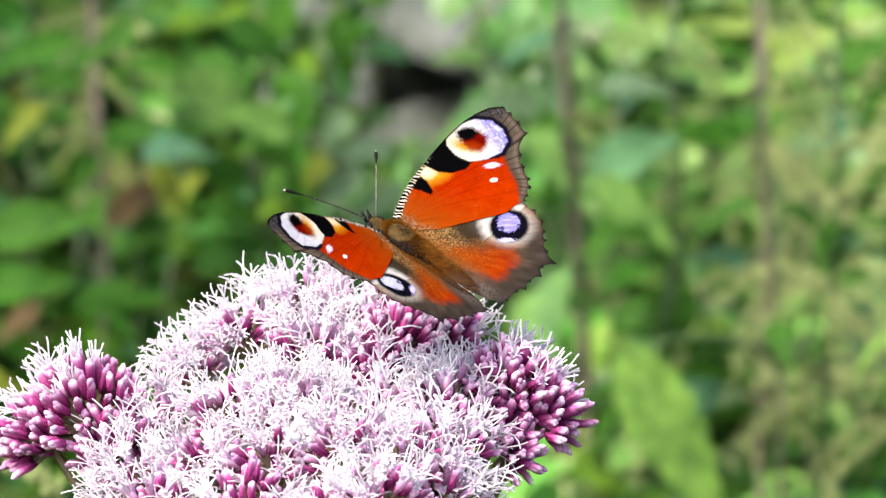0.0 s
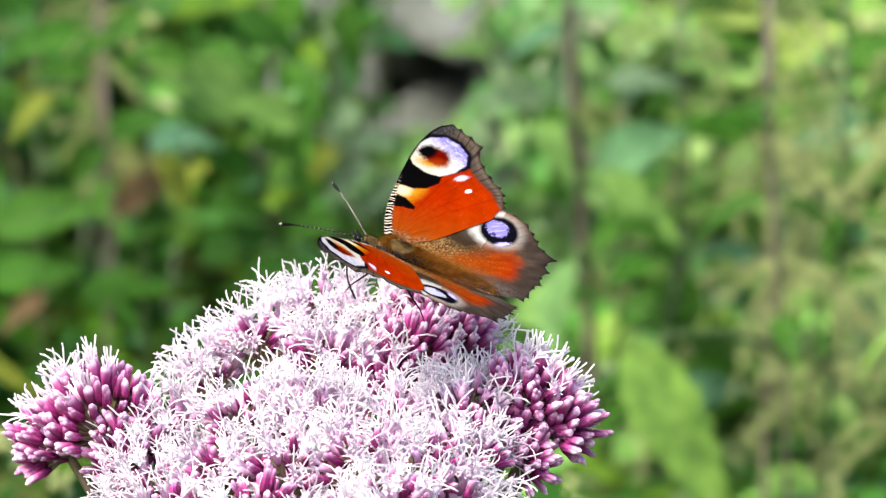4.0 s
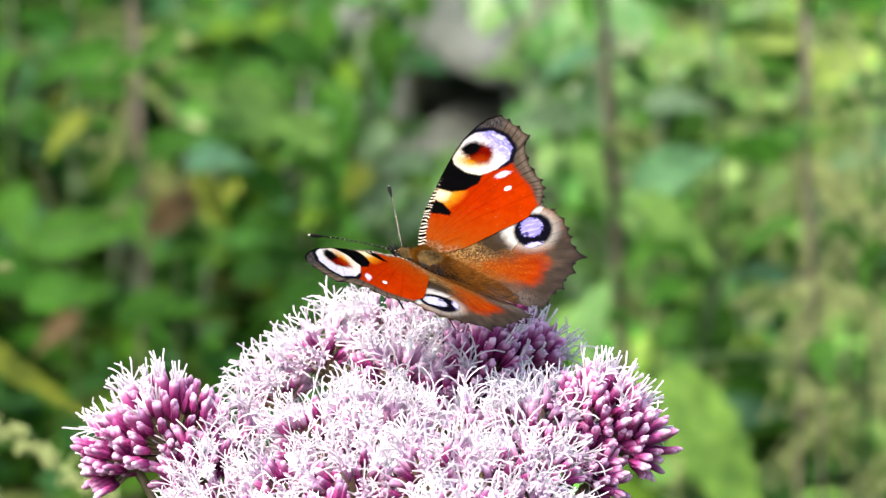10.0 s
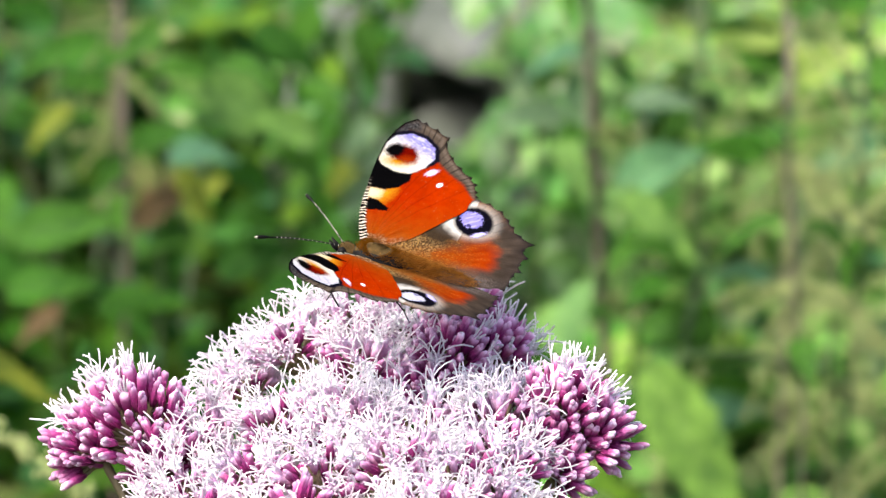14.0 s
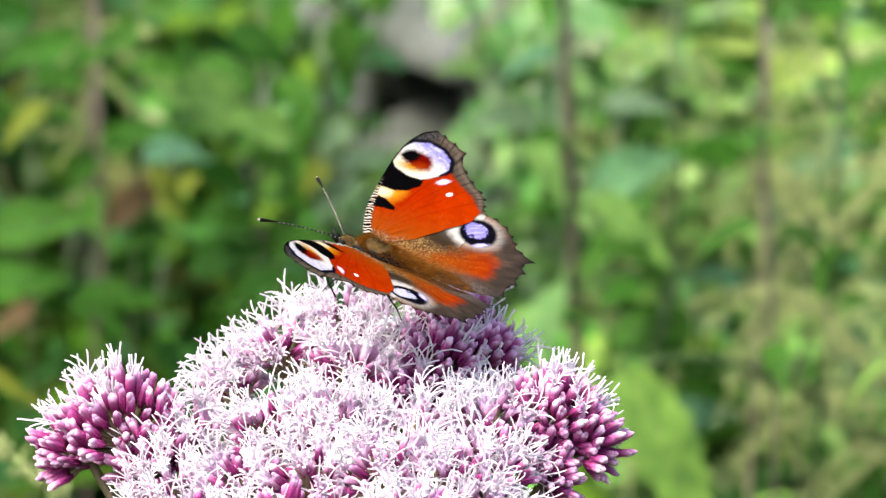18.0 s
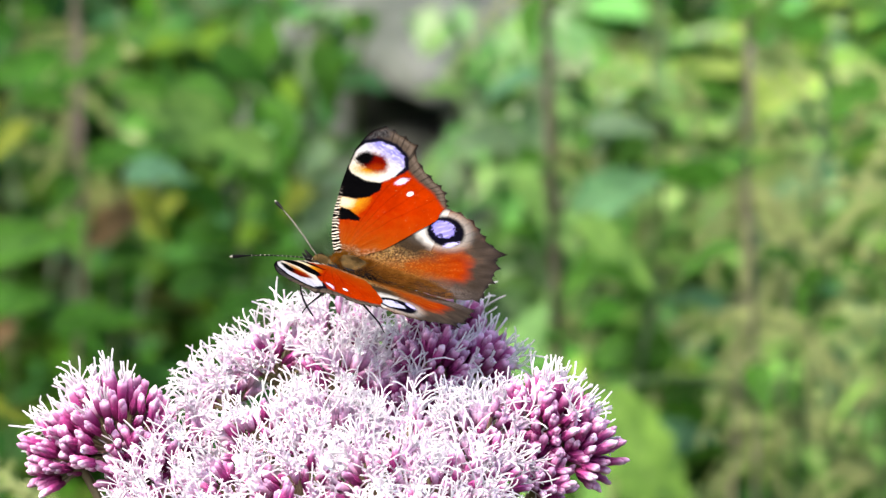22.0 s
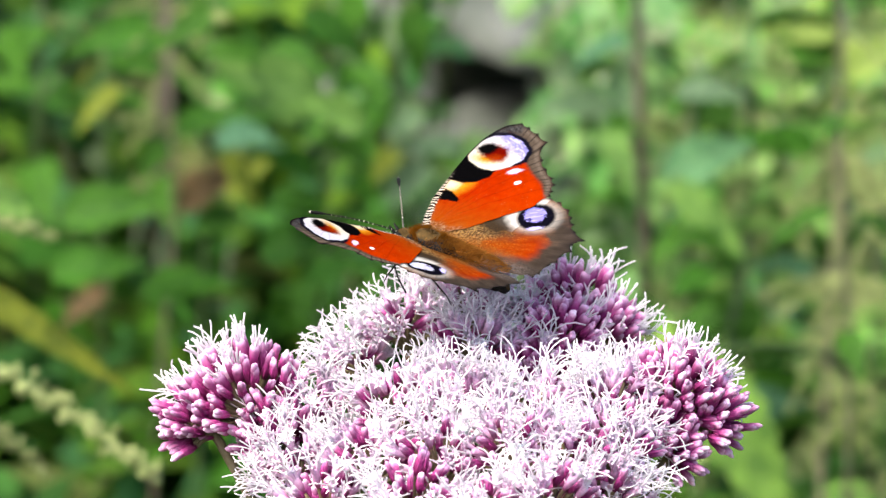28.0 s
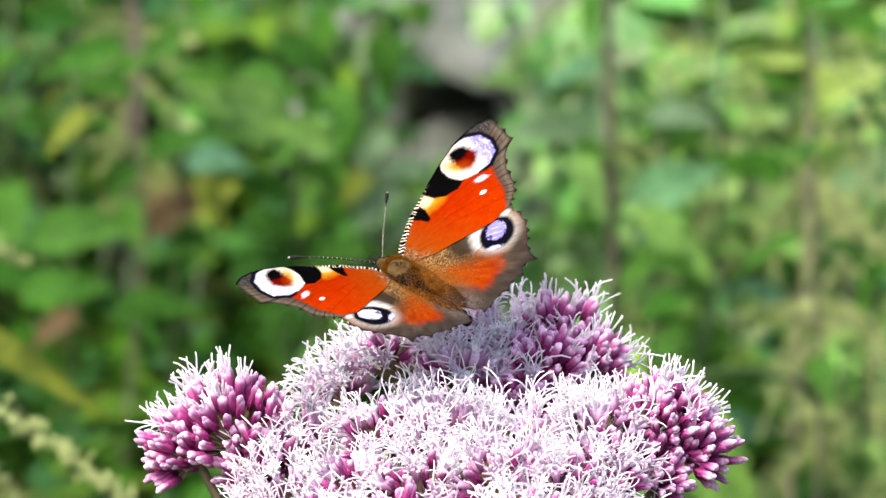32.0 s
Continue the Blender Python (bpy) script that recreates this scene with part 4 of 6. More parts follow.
# x, y, z of each small dome's middle, its radius, share of open florets, lean outward
DOMES = [
    (-0.0228, -0.0013, 0.9364, 0.0100, 0.96, 0.3),
    (-0.0328, -0.0042, 0.9332, 0.0090, 0.96, 0.5),
    (-0.0413, -0.0073, 0.9292, 0.0080, 0.96, 0.7),
    (-0.0138, -0.0017, 0.9348, 0.0095, 0.93, 0.2),
    (-0.0220, -0.0157, 0.9325, 0.0092, 0.84, 0.1),
    (-0.0122, -0.0157, 0.9325, 0.0090, 0.04, 0.2),
    (-0.0085, -0.0100, 0.9345, 0.0088, 0.03, 0.3),
    (-0.0047, -0.0011, 0.9374, 0.0098, 0.09, 0.4),
    (-0.0009, -0.0045, 0.9363, 0.0078, 0.15, 0.8),
    (-0.0587, -0.0208, 0.9250, 0.0112, 0.24, 0.5),
    (-0.0665, -0.0224, 0.9226, 0.0080, 0.05, 1.3),
    (-0.0545, -0.0273, 0.9200, 0.0078, 0.04, 0.9),
    (0.0106, -0.0311, 0.9342, 0.0096, 0.14, 0.5),
    (0.0166, -0.0333, 0.9315, 0.0074, 0.00, 1.3),
    (0.0116, -0.0390, 0.9252, 0.0058, 0.0, 1.4),
    (0.0098, -0.0372, 0.9262, 0.0058, 0.0, 0.9),
    (0.0015, -0.0240, 0.9292, 0.0080, 0.92, 0.3),
    (-0.0454, -0.0218, 0.9244, 0.0095, 0.92, 0.4),
    (-0.0337, -0.0332, 0.9286, 0.0100, 0.88, 0.2),
    (-0.0224, -0.0388, 0.9306, 0.0100, 0.90, 0.1),
    (-0.0112, -0.0388, 0.9306, 0.0100, 0.84, 0.1),
    (0.0001, -0.0369, 0.9303, 0.0098, 0.96, 0.3),
    (-0.0499, -0.0354, 0.9198, 0.0090, 0.93, 0.5),
    (-0.0382, -0.0467, 0.9239, 0.0098, 0.60, 0.3),
    (-0.0266, -0.0544, 0.9262, 0.0100, 0.60, 0.2),
    (-0.0150, -0.0563, 0.9268, 0.0100, 0.60, 0.2),
    (-0.0055, -0.0544, 0.9262, 0.0096, 0.60, 0.3),
    (0.0016, -0.0472, 0.9262, 0.0090, 0.60, 0.3),
    (-0.0439, -0.0536, 0.9167, 0.0092, 0.53, 0.6),
    (-0.0316, -0.0661, 0.9205, 0.0098, 0.53, 0.4),
    (-0.0192, -0.0699, 0.9217, 0.0098, 0.53, 0.4),
    (-0.0095, -0.0680, 0.9213, 0.0094, 0.53, 0.4),
    (-0.0012, -0.0579, 0.9204, 0.0085, 0.53, 0.4),
    (-0.0339, -0.0788, 0.9152, 0.0090, 0.53, 0.8),
    (-0.0205, -0.0828, 0.9156, 0.0090, 0.53, 0.8),
    (-0.0074, -0.0788, 0.9152, 0.0088, 0.53, 0.8),
]
flower = build_flower()


# ---- plants behind ----
def leaf_mesh(name, mat, width, seed, teeth=True, droop=0.25, n=14):
    """A pointed leaf one unit long along y, folded at the midrib, with a toothed rim."""
    r = random.Random(seed)
    verts, uvs, faces = [], [], []
    cols = (-1, -0.55, 0, 0.55, 1)
    for i in range(n + 1):
        t = i / n
        w = width * (math.sin(math.pi * min(1, t ** 0.72)) ** 0.85) * (1 - 0.25 * t) + 0.004
        z = -droop * t * t
        for c in cols:
            k = 1.0
            if teeth and abs(c) == 1:
                k = 1.0 + (0.12 if i % 2 else -0.08)
            verts.append((c * w * 0.5 * k, t + (0.02 if abs(c) == 1 and i % 2 else 0), z + abs(c) * w * 0.18 + 0.012 * r.uniform(-1, 1)))
            uvs.append((c, t))
    for i in range(n):
        for j in range(4):
            k = i * 5 + j
            faces.append((k, k + 1, k + 6, k + 5))
    return mesh_of(name, verts, faces, [mat], True, None, uvs)


LEAVES = {k: [leaf_mesh("leaf", m, w, i, True, d) for i, (w, d) in enumerate(((0.5, 0.3), (0.58, 0.15), (0.44, 0.42)))]
          for k, m in (("green", M_LEAF), ("pale", M_LEAF_PALE), ("light", M_LEAF_LIGHT), ("yellow", M_LEAF_YELLOW), ("blue", M_LEAF_BLUE), ("dead", M_LEAF_DEAD), ("deep", M_LEAF_SHADE), ("grey", M_LEAF_GREY), ("lime", M_LEAF_LIME))}


def leaf_pose(base, tip, roll=0.0):
    """A pose that lays a leaf's y axis from base to tip, its face up."""
    y = Vector(tip) - Vector(base)
    L = y.length
    y.normalize()
    up = Vector((0, 0, 1)) if abs(y.z) < 0.9 else Vector((0, -1, 0.2))
    x = y.cross(up).normalized()
    z = x.cross(y)
    m = Matrix((x, y, z)).transposed().to_4x4()
    return Matrix.Translation(base) @ m @ Matrix.Rotation(roll, 4, "Y") @ Matrix.Scale(L, 4)


def catkin_mesh(seed, branches=3):
    """A hanging string of tiny greenish flowers, one unit long."""
    r, bl = random.Random(seed), Builder()
    for b in range(branches):
        end = Vector((r.uniform(-0.25, 0.25), 0.55 + 0.2 * r.random(), -0.75 + 0.3 * b + 0.2 * r.random()))
        pts = curve_pts((0, 0, 0), end, -0.18, 9)
        bl.tube(pts, [0.006] * len(pts), 4)
        for p in pts[2:]:
            for _ in range(4):
                q = p + Vector((r.gauss(0, 0.024), r.gauss(0, 0.024), r.gauss(0, 0.024)))
                s = r.uniform(0.01, 0.024)
                bl.tube([q + Vector((0, 0, -s)), q, q + Vector((0, 0, s))], [s * 0.3, s, s * 0.3], 5)
    return bl.done("catkin", [M_CATKIN])


CATKINS = [catkin_mesh(i, 2 + i % 3) for i in range(5)]


def catkin_line(seed, fat=1.0):
    """A nearly straight string of tiny flowers along y, one unit long."""
    r, bl = random.Random(seed), Builder()
    pts = curve_pts((0, 0, 0), (0, 1, 0), -0.05, 26)
    bl.tube(pts, [0.006] * len(pts), 4)
    for p in pts[4:]:
        for _ in range(7):
            q = p + Vector((r.gauss(0, 0.017 * fat), r.gauss(0, 0.016), r.gauss(0, 0.017 * fat)))
            s = r.uniform(0.008, 0.016) * fat
            bl.tube([q + Vector((0, 0, -s)), q, q + Vector((0, 0, s))], [s * 0.3, s, s * 0.3], 5)
    return bl.done("catkin", [M_CATKIN])


LINES = [catkin_line(i) for i in range(3)]
FAT_LINES = [catkin_line(i + 9, 1.2) for i in range(3)]
LEAVES["long"] = [leaf_mesh("leaf", M_LEAF_PALE, 0.36, 41, True, 0.1)]
LEAVES["slim"] = [leaf_mesh("leaf", M_LEAF_OLIVE, 0.14, 40, True, 0.12)]
LEAF_WORDS = {"slim": "slim yellowing leaf", "yellow": "yellowing leaf", "dead": "withered brown leaf", "blue": "bluish-green leaf", "pale": "pale green leaf", "deep": "deep green leaf, darkened in place of shade", "grey": "dusty grey-green leaf", "lime": "yellow-green leaf", "light": "broad light green leaf", "long": "long light green leaf"}


def nettle(x, y, height, lean=(0, 0), seed=0, tone="green", leaf=0.05, strings=0.6, brown=False, extra=(), low=0.35, upto=9.0, thick=1.0, threads=()):
    """A nettle: an upright stem from the ground with crossed pairs of toothed leaves and hanging catkins.
    extra: more leaves, as (base, tip, tone, roll); threads: catkins that hang from one place to another."""
    r = random.Random(seed)
    plant = new("nettle_plant")
    plant.location = (x, y, -0.03)
    off = Vector(plant.location)
    words = ("tall nettle with a dry brown stem" if brown else "tall nettle with toothed green leaves") if tone != "pale" else "tall nettle with light green toothed leaves"
    tagged(plant, words + (" and hanging catkins" if strings > 0.5 else ""), "nettle", "nettles in the undergrowth")
    top = Vector((lean[0], lean[1], height + 0.03))

    def at(t):
        return Vector((top.x * t * t, top.y * t * t, top.z * t))

    bl = Builder()
    wob = [at(t) + Vector((r.gauss(0, 0.0015), r.gauss(0, 0.0015), 0)) for t in np.linspace(0, 1, 11)]
    wob[0].z = -0.02
    bl.tube(wob, [(0.0028 - 0.0018 * i / 10) * thick for i in range(11)], 6)
    child("stem", bl.done("stem", [M_STEM_BROWN if brown else M_STEM]), plant, label="dry brown stem" if brown else "")
    z, turn = low * height, r.uniform(0, 3.14)
    while z < height and z < upto:
        p = at(z / top.z)
        size = leaf * (0.6 + 0.55 * math.sin(math.pi * min(1, 0.2 + 0.75 * (1 - z / height)))) * r.uniform(0.75, 1.2)
        for s in (0, math.pi):
            if r.random() < 0.1:
                continue
            w = turn + s + r.uniform(-0.35, 0.35)
            d = Vector((math.cos(w), math.sin(w), r.uniform(-0.5, 0.3)))
            base = p + Vector((math.cos(w), math.sin(w), 0.3)) * 0.003
            kind = tone if r.random() < 0.72 else r.choice(("pale", "pale", "green", "green", "blue", "blue", "yellow" if y > 1.1 else "green"))
            child("leaf", r.choice(LEAVES[kind]), plant, leaf_pose(base, base + d.normalized() * size, r.uniform(-0.6, 0.6)))
            for q in range(3):
                if z < 0.5 * height or r.random() > strings - q:
                    continue
                w2 = w + r.uniform(-0.9, 0.9)
                child("catkin", r.choice(CATKINS), plant, Matrix.Translation(p) @ Matrix.Rotation(w2, 4, "Z") @ Matrix.Scale(r.uniform(0.028, 0.05), 4))
        z += r.uniform(0.02, 0.033) * (1 + 0.9 * (1 - z / height))
        turn += math.pi / 2 + r.uniform(-0.3, 0.3)
    for base, tip, kind, roll in extra:
        b, t = Vector(base) - off, Vector(tip) - off
        foot = at(min(0.98, max(0.1, (b.z - 0.012) / top.z)))
        bl = Builder()
        bl.tube(curve_pts(foot, b + (t - b) * 0.06, -0.006, 5), [0.0012, 0.0011, 0.001, 0.0009, 0.0008, 0.0007], 5)
        child("leaf_stalk", bl.done("leaf_stalk", [M_STEM]), plant)
        child("leaf", r.choice(LEAVES[kind]), plant, leaf_pose(b, t, roll), LEAF_WORDS.get(kind, ""))
    for base, tip in threads:
        child("catkin", r.choice(LINES if y < 0.6 else FAT_LINES), plant, leaf_pose(Vector(base) - off, Vector(tip) - off))
    return plant


def build_undergrowth():
    """First the plants that stand out, then the thicket round them."""
    nettle(0.075, 0.93, 0.86, (-0.04, 0.01), 1, "green", 0.027, 0.2, True, [((0.05, 0.928, 0.746), (0.080, 0.932, 0.760), "blue", 0.3), ((0.046, 0.962, 0.675), (0.012, 0.965, 0.687), "pale", 0.2), ((0.044, 0.911, 0.717), (0.028, 0.883, 0.69), "light", 0.5), ((0.037, 1.073, 0.707), (0.022, 1.078, 0.727), "light", 0.3), ((0.045, 1.057, 0.726), (0.057, 1.032, 0.706), "light", 0.3), ((0.056, 0.971, 0.712), (0.043, 0.946, 0.694), "pale", 0.2)], thick=1.7)
    nettle(0.125, 0.75, 0.9, (-0.03, 0.03), 2, "green", 0.024, 0.4, True, [((0.056, 0.741, 0.735), (0.089, 0.726, 0.677), "long", 1.2)], low=0.3, thick=0.7)
    nettle(0.13, 1.17, 0.86, (0.0, 0.02), 3, "pale", 0.03, 0.8, False, [((0.107, 1.03, 0.741), (0.144, 1.033, 0.754), "green", 0.3), ((0.113, 1.183, 0.733), (0.135, 1.186, 0.747), "yellow", 0.2),
           ((0.150, 1.182, 0.731), (0.128, 1.184, 0.740), "yellow", -0.2), ((0.157, 1.185, 0.742), (0.140, 1.188, 0.755), "pale", 0.1), ((0.119, 1.185, 0.744), (0.102, 1.188, 0.755), "yellow", 0.0)])
    nettle(0.11, 0.98, 0.74, (0.01, 0.0), 4, "green", 0.027, 0.9, False, [((0.106, 0.955, 0.649), (0.076, 0.958, 0.660), "blue", 0.2)])
    nettle(-0.131, 1.05, 0.86, (0.0, 0.05), 5, "green", 0.027, 0.3, True, [((-0.113, 1.027, 0.727), (-0.084, 1.028, 0.735), "blue", 0.3), ((-0.103, 1.07, 0.696), (-0.092, 1.075, 0.718), "yellow", 0.3),
           ((-0.126, 1.069, 0.692), (-0.108, 1.075, 0.715), "dead", 0.4), ((-0.121, 1.085, 0.753), (-0.077, 1.08, 0.733), "pale", 0.3), ((-0.124, 0.965, 0.689), (-0.110, 0.967, 0.698), "pale", 0.0)], thick=1.9)
    nettle(-0.175, 1.06, 0.82, (0.0, 0.0), 6, "green", 0.03, 0.3, False, [((-0.164, 1.069, 0.691), (-0.130, 1.071, 0.698), "blue", 0.2), ((-0.173, 1.066, 0.678), (-0.143, 1.064, 0.668), "green", 0.2), ((-0.153, 1.082, 0.746), (-0.170, 1.079, 0.727), "yellow", 0.0)])
    nettle(-0.185, 1.2, 0.75, (0.0, 0.0), 7, "green", 0.03, 0.2, False, [((-0.181, 1.207, 0.623), (-0.160, 1.206, 0.617), "dead", 0.5)])
    nettle(-0.07, 1.05, 0.88, (0.02, 0.04), 8, "green", 0.026, 0.2, False, [((-0.047, 1.087, 0.766), (-0.035, 1.082, 0.740), "green", 0.2)], thick=1.2)
    nettle(0.148, 0.74, 0.86, (0.0, 0.02), 21, "pale", 0.02, 1.1, False, thick=0.7)
    nettle(0.118, 0.80, 0.83, (0.01, 0.02), 22, "pale", 0.02, 1.0, False)
    nettle(0.165, 0.86, 0.84, (-0.01, 0.0), 23, "green", 0.022, 1.0, False)
    # broad-leaved plants at the front of the thicket
    nettle(-0.140, 0.91, 0.816, (0.0, 0.0), 60, "green", 0.03, 0.0, False, [
        ((-0.135, 0.900, 0.777), (-0.150, 0.888, 0.768), "yellow", -0.43), ((-0.124, 0.885, 0.802), (-0.150, 0.873, 0.799), "deep", -0.75), ((-0.120, 0.870, 0.790), (-0.136, 0.858, 0.796), "green", -0.79),
        ((-0.138, 0.893, 0.807), (-0.158, 0.881, 0.815), "deep", -0.66), ((-0.154, 0.877, 0.735), (-0.120, 0.865, 0.749), "green", 0.96), ((-0.158, 0.900, 0.710), (-0.130, 0.888, 0.721), "deep", 0.89),
        ((-0.137, 0.885, 0.710), (-0.152, 0.873, 0.703), "dead", -0.55)],
        low=2.0, thick=0.7)
    nettle(-0.106, 0.93, 0.811, (0.0, 0.0), 61, "green", 0.03, 0.0, False, [
        ((-0.067, 0.920, 0.766), (-0.102, 0.908, 0.788), "pale", -1.08), ((-0.117, 0.905, 0.760), (-0.096, 0.893, 0.775), "deep", 0.92), ((-0.102, 0.890, 0.762), (-0.084, 0.878, 0.768), "blue", 0.82),
        ((-0.115, 0.913, 0.731), (-0.098, 0.901, 0.751), "dead", 1.29), ((-0.099, 0.897, 0.756), (-0.087, 0.885, 0.743), "yellow", 0.54), ((-0.102, 0.920, 0.801), (-0.122, 0.908, 0.793), "green", -0.63),
        ((-0.087, 0.905, 0.786), (-0.106, 0.893, 0.797), "green", -0.63), ((-0.126, 0.890, 0.708), (-0.100, 0.878, 0.719), "deep", 0.82), ((-0.094, 0.913, 0.731), (-0.111, 0.901, 0.726), "green", -0.60)],
        low=2.0, thick=0.7)
    nettle(-0.066, 0.96, 0.805, (0.0, 0.0), 62, "green", 0.03, 0.0, False, [
        ((-0.076, 0.950, 0.795), (-0.050, 0.938, 0.783), "deep", 0.77), ((-0.087, 0.935, 0.784), (-0.065, 0.923, 0.780), "deep", 0.66), ((-0.051, 0.920, 0.761), (-0.074, 0.908, 0.774), "pale", -0.86),
        ((-0.068, 0.942, 0.738), (-0.085, 0.930, 0.749), "deep", -0.96), ((-0.050, 0.927, 0.747), (-0.065, 0.915, 0.758), "green", -0.89), ((-0.088, 0.950, 0.707), (-0.062, 0.938, 0.720), "deep", 1.01),
        ((-0.072, 0.935, 0.701), (-0.052, 0.923, 0.716), "deep", 0.84), ((-0.057, 0.920, 0.783), (-0.043, 0.908, 0.774), "green", 0.49), ((-0.084, 0.942, 0.731), (-0.064, 0.930, 0.730), "deep", 0.62)],
        low=2.0, thick=0.7)
    nettle(-0.043, 1.01, 0.798, (0.0, 0.0), 63, "green", 0.03, 0.0, False, [
        ((-0.039, 1.000, 0.788), (-0.033, 0.988, 0.764), "green", 0.45), ((-0.049, 0.985, 0.759), (-0.057, 0.973, 0.739), "deep", -0.34), ((-0.041, 0.970, 0.743), (-0.049, 0.958, 0.734), "yellow", -0.44),
        ((-0.029, 0.993, 0.732), (-0.045, 0.981, 0.720), "grey", -0.56), ((-0.013, 0.978, 0.729), (-0.033, 0.966, 0.722), "grey", -0.68), ((-0.033, 1.000, 0.751), (-0.045, 0.988, 0.741), "grey", -0.54),
        ((-0.039, 0.985, 0.713), (-0.057, 0.973, 0.708), "green", -0.56), ((-0.017, 0.970, 0.743), (-0.037, 0.958, 0.750), "grey", -0.68)],
        low=2.0, thick=0.7)
    nettle(0.024, 0.98, 0.790, (0.0, 0.0), 64, "green", 0.03, 0.0, False, [
        ((0.035, 0.970, 0.760), (0.009, 0.958, 0.766), "grey", -0.81), ((0.015, 0.955, 0.779), (0.001, 0.943, 0.788), "pale", -0.61), ((0.031, 0.940, 0.760), (0.042, 0.928, 0.743), "light", 0.49),
        ((0.023, 0.962, 0.681), (0.049, 0.950, 0.699), "light", 1.12), ((0.043, 0.948, 0.712), (0.029, 0.935, 0.721), "pale", -0.74), ((0.045, 0.970, 0.721), (0.031, 0.958, 0.732), "green", -0.82),
        ((0.035, 0.955, 0.783), (0.023, 0.943, 0.776), "pale", -0.38)],
        low=2.0, thick=0.7)
    nettle(0.059, 0.91, 0.797, (0.0, 0.0), 65, "green", 0.03, 0.0, False, [
        ((0.051, 0.900, 0.752), (0.078, 0.888, 0.769), "blue", 1.11), ((0.051, 0.885, 0.754), (0.080, 0.873, 0.732), "long", 0.73), ((0.072, 0.870, 0.735), (0.056, 0.858, 0.746), "green", -0.80),
        ((0.059, 0.893, 0.702), (0.084, 0.881, 0.712), "green", 0.96), ((0.066, 0.877, 0.792), (0.048, 0.865, 0.783), "green", -0.47), ((0.063, 0.900, 0.718), (0.076, 0.888, 0.717), "pale", 0.45),
        ((0.070, 0.885, 0.724), (0.053, 0.873, 0.719), "deep", -0.41), ((0.052, 0.870, 0.788), (0.072, 0.858, 0.794), "grey", 0.68)],
        low=2.0, thick=0.7)
    nettle(0.094, 0.95, 0.807, (0.0, 0.0), 66, "green", 0.03, 0.0, False, [
        ((0.111, 0.940, 0.797), (0.085, 0.928, 0.801), "lime", -0.79), ((0.106, 0.925, 0.782), (0.080, 0.913, 0.790), "pale", -0.86), ((0.104, 0.910, 0.761), (0.080, 0.898, 0.770), "deep", -0.81),
        ((0.107, 0.933, 0.766), (0.089, 0.921, 0.777), "pale", -0.85), ((0.078, 0.917, 0.665), (0.103, 0.905, 0.674), "blue", 0.88), ((0.085, 0.940, 0.677), (0.102, 0.928, 0.688), "green", 0.88),
        ((0.099, 0.925, 0.728), (0.083, 0.913, 0.737), "pale", -0.69), ((0.094, 0.910, 0.753), (0.080, 0.898, 0.748), "pale", -0.50)],
        low=2.0, thick=0.7)
    nettle(0.129, 0.94, 0.795, (0.0, 0.0), 67, "green", 0.03, 0.0, False, [
        ((0.113, 0.930, 0.783), (0.133, 0.918, 0.803), "lime", 1.26), ((0.133, 0.915, 0.788), (0.155, 0.903, 0.797), "green", 0.96), ((0.144, 0.900, 0.770), (0.116, 0.888, 0.767), "blue", -0.79),
        ((0.109, 0.923, 0.754), (0.123, 0.911, 0.761), "deep", 0.62), ((0.151, 0.908, 0.746), (0.128, 0.896, 0.755), "pale", -0.80), ((0.135, 0.930, 0.718), (0.118, 0.918, 0.743), "blue", -1.11),
        ((0.126, 0.915, 0.710), (0.147, 0.903, 0.719), "green", 0.90), ((0.126, 0.900, 0.690), (0.138, 0.888, 0.697), "deep", 0.68), ((0.151, 0.923, 0.669), (0.127, 0.911, 0.667), "pale", -0.78)],
        low=2.0, thick=0.7)
    nettle(0.143, 0.97, 0.807, (0.0, 0.0), 68, "green", 0.03, 0.0, False, [
        ((0.160, 0.960, 0.770), (0.141, 0.948, 0.767), "green", -0.58), ((0.096, 0.945, 0.784), (0.116, 0.933, 0.796), "lime", 1.04), ((0.124, 0.930, 0.773), (0.100, 0.918, 0.775), "lime", -0.81),
        ((0.137, 0.953, 0.798), (0.156, 0.941, 0.802), "pale", 0.60), ((0.154, 0.938, 0.688), (0.137, 0.926, 0.699), "blue", -0.89), ((0.112, 0.960, 0.636), (0.134, 0.948, 0.629), "pale", 0.65),
        ((0.127, 0.945, 0.644), (0.147, 0.933, 0.646), "pale", 0.65), ((0.160, 0.930, 0.649), (0.142, 0.918, 0.642), "deep", -0.62), ((0.094, 0.953, 0.632), (0.113, 0.941, 0.650), "green", 0.94),
        ((0.123, 0.938, 0.667), (0.104, 0.925, 0.679), "pale", -0.76)],
        low=2.0, thick=0.7)
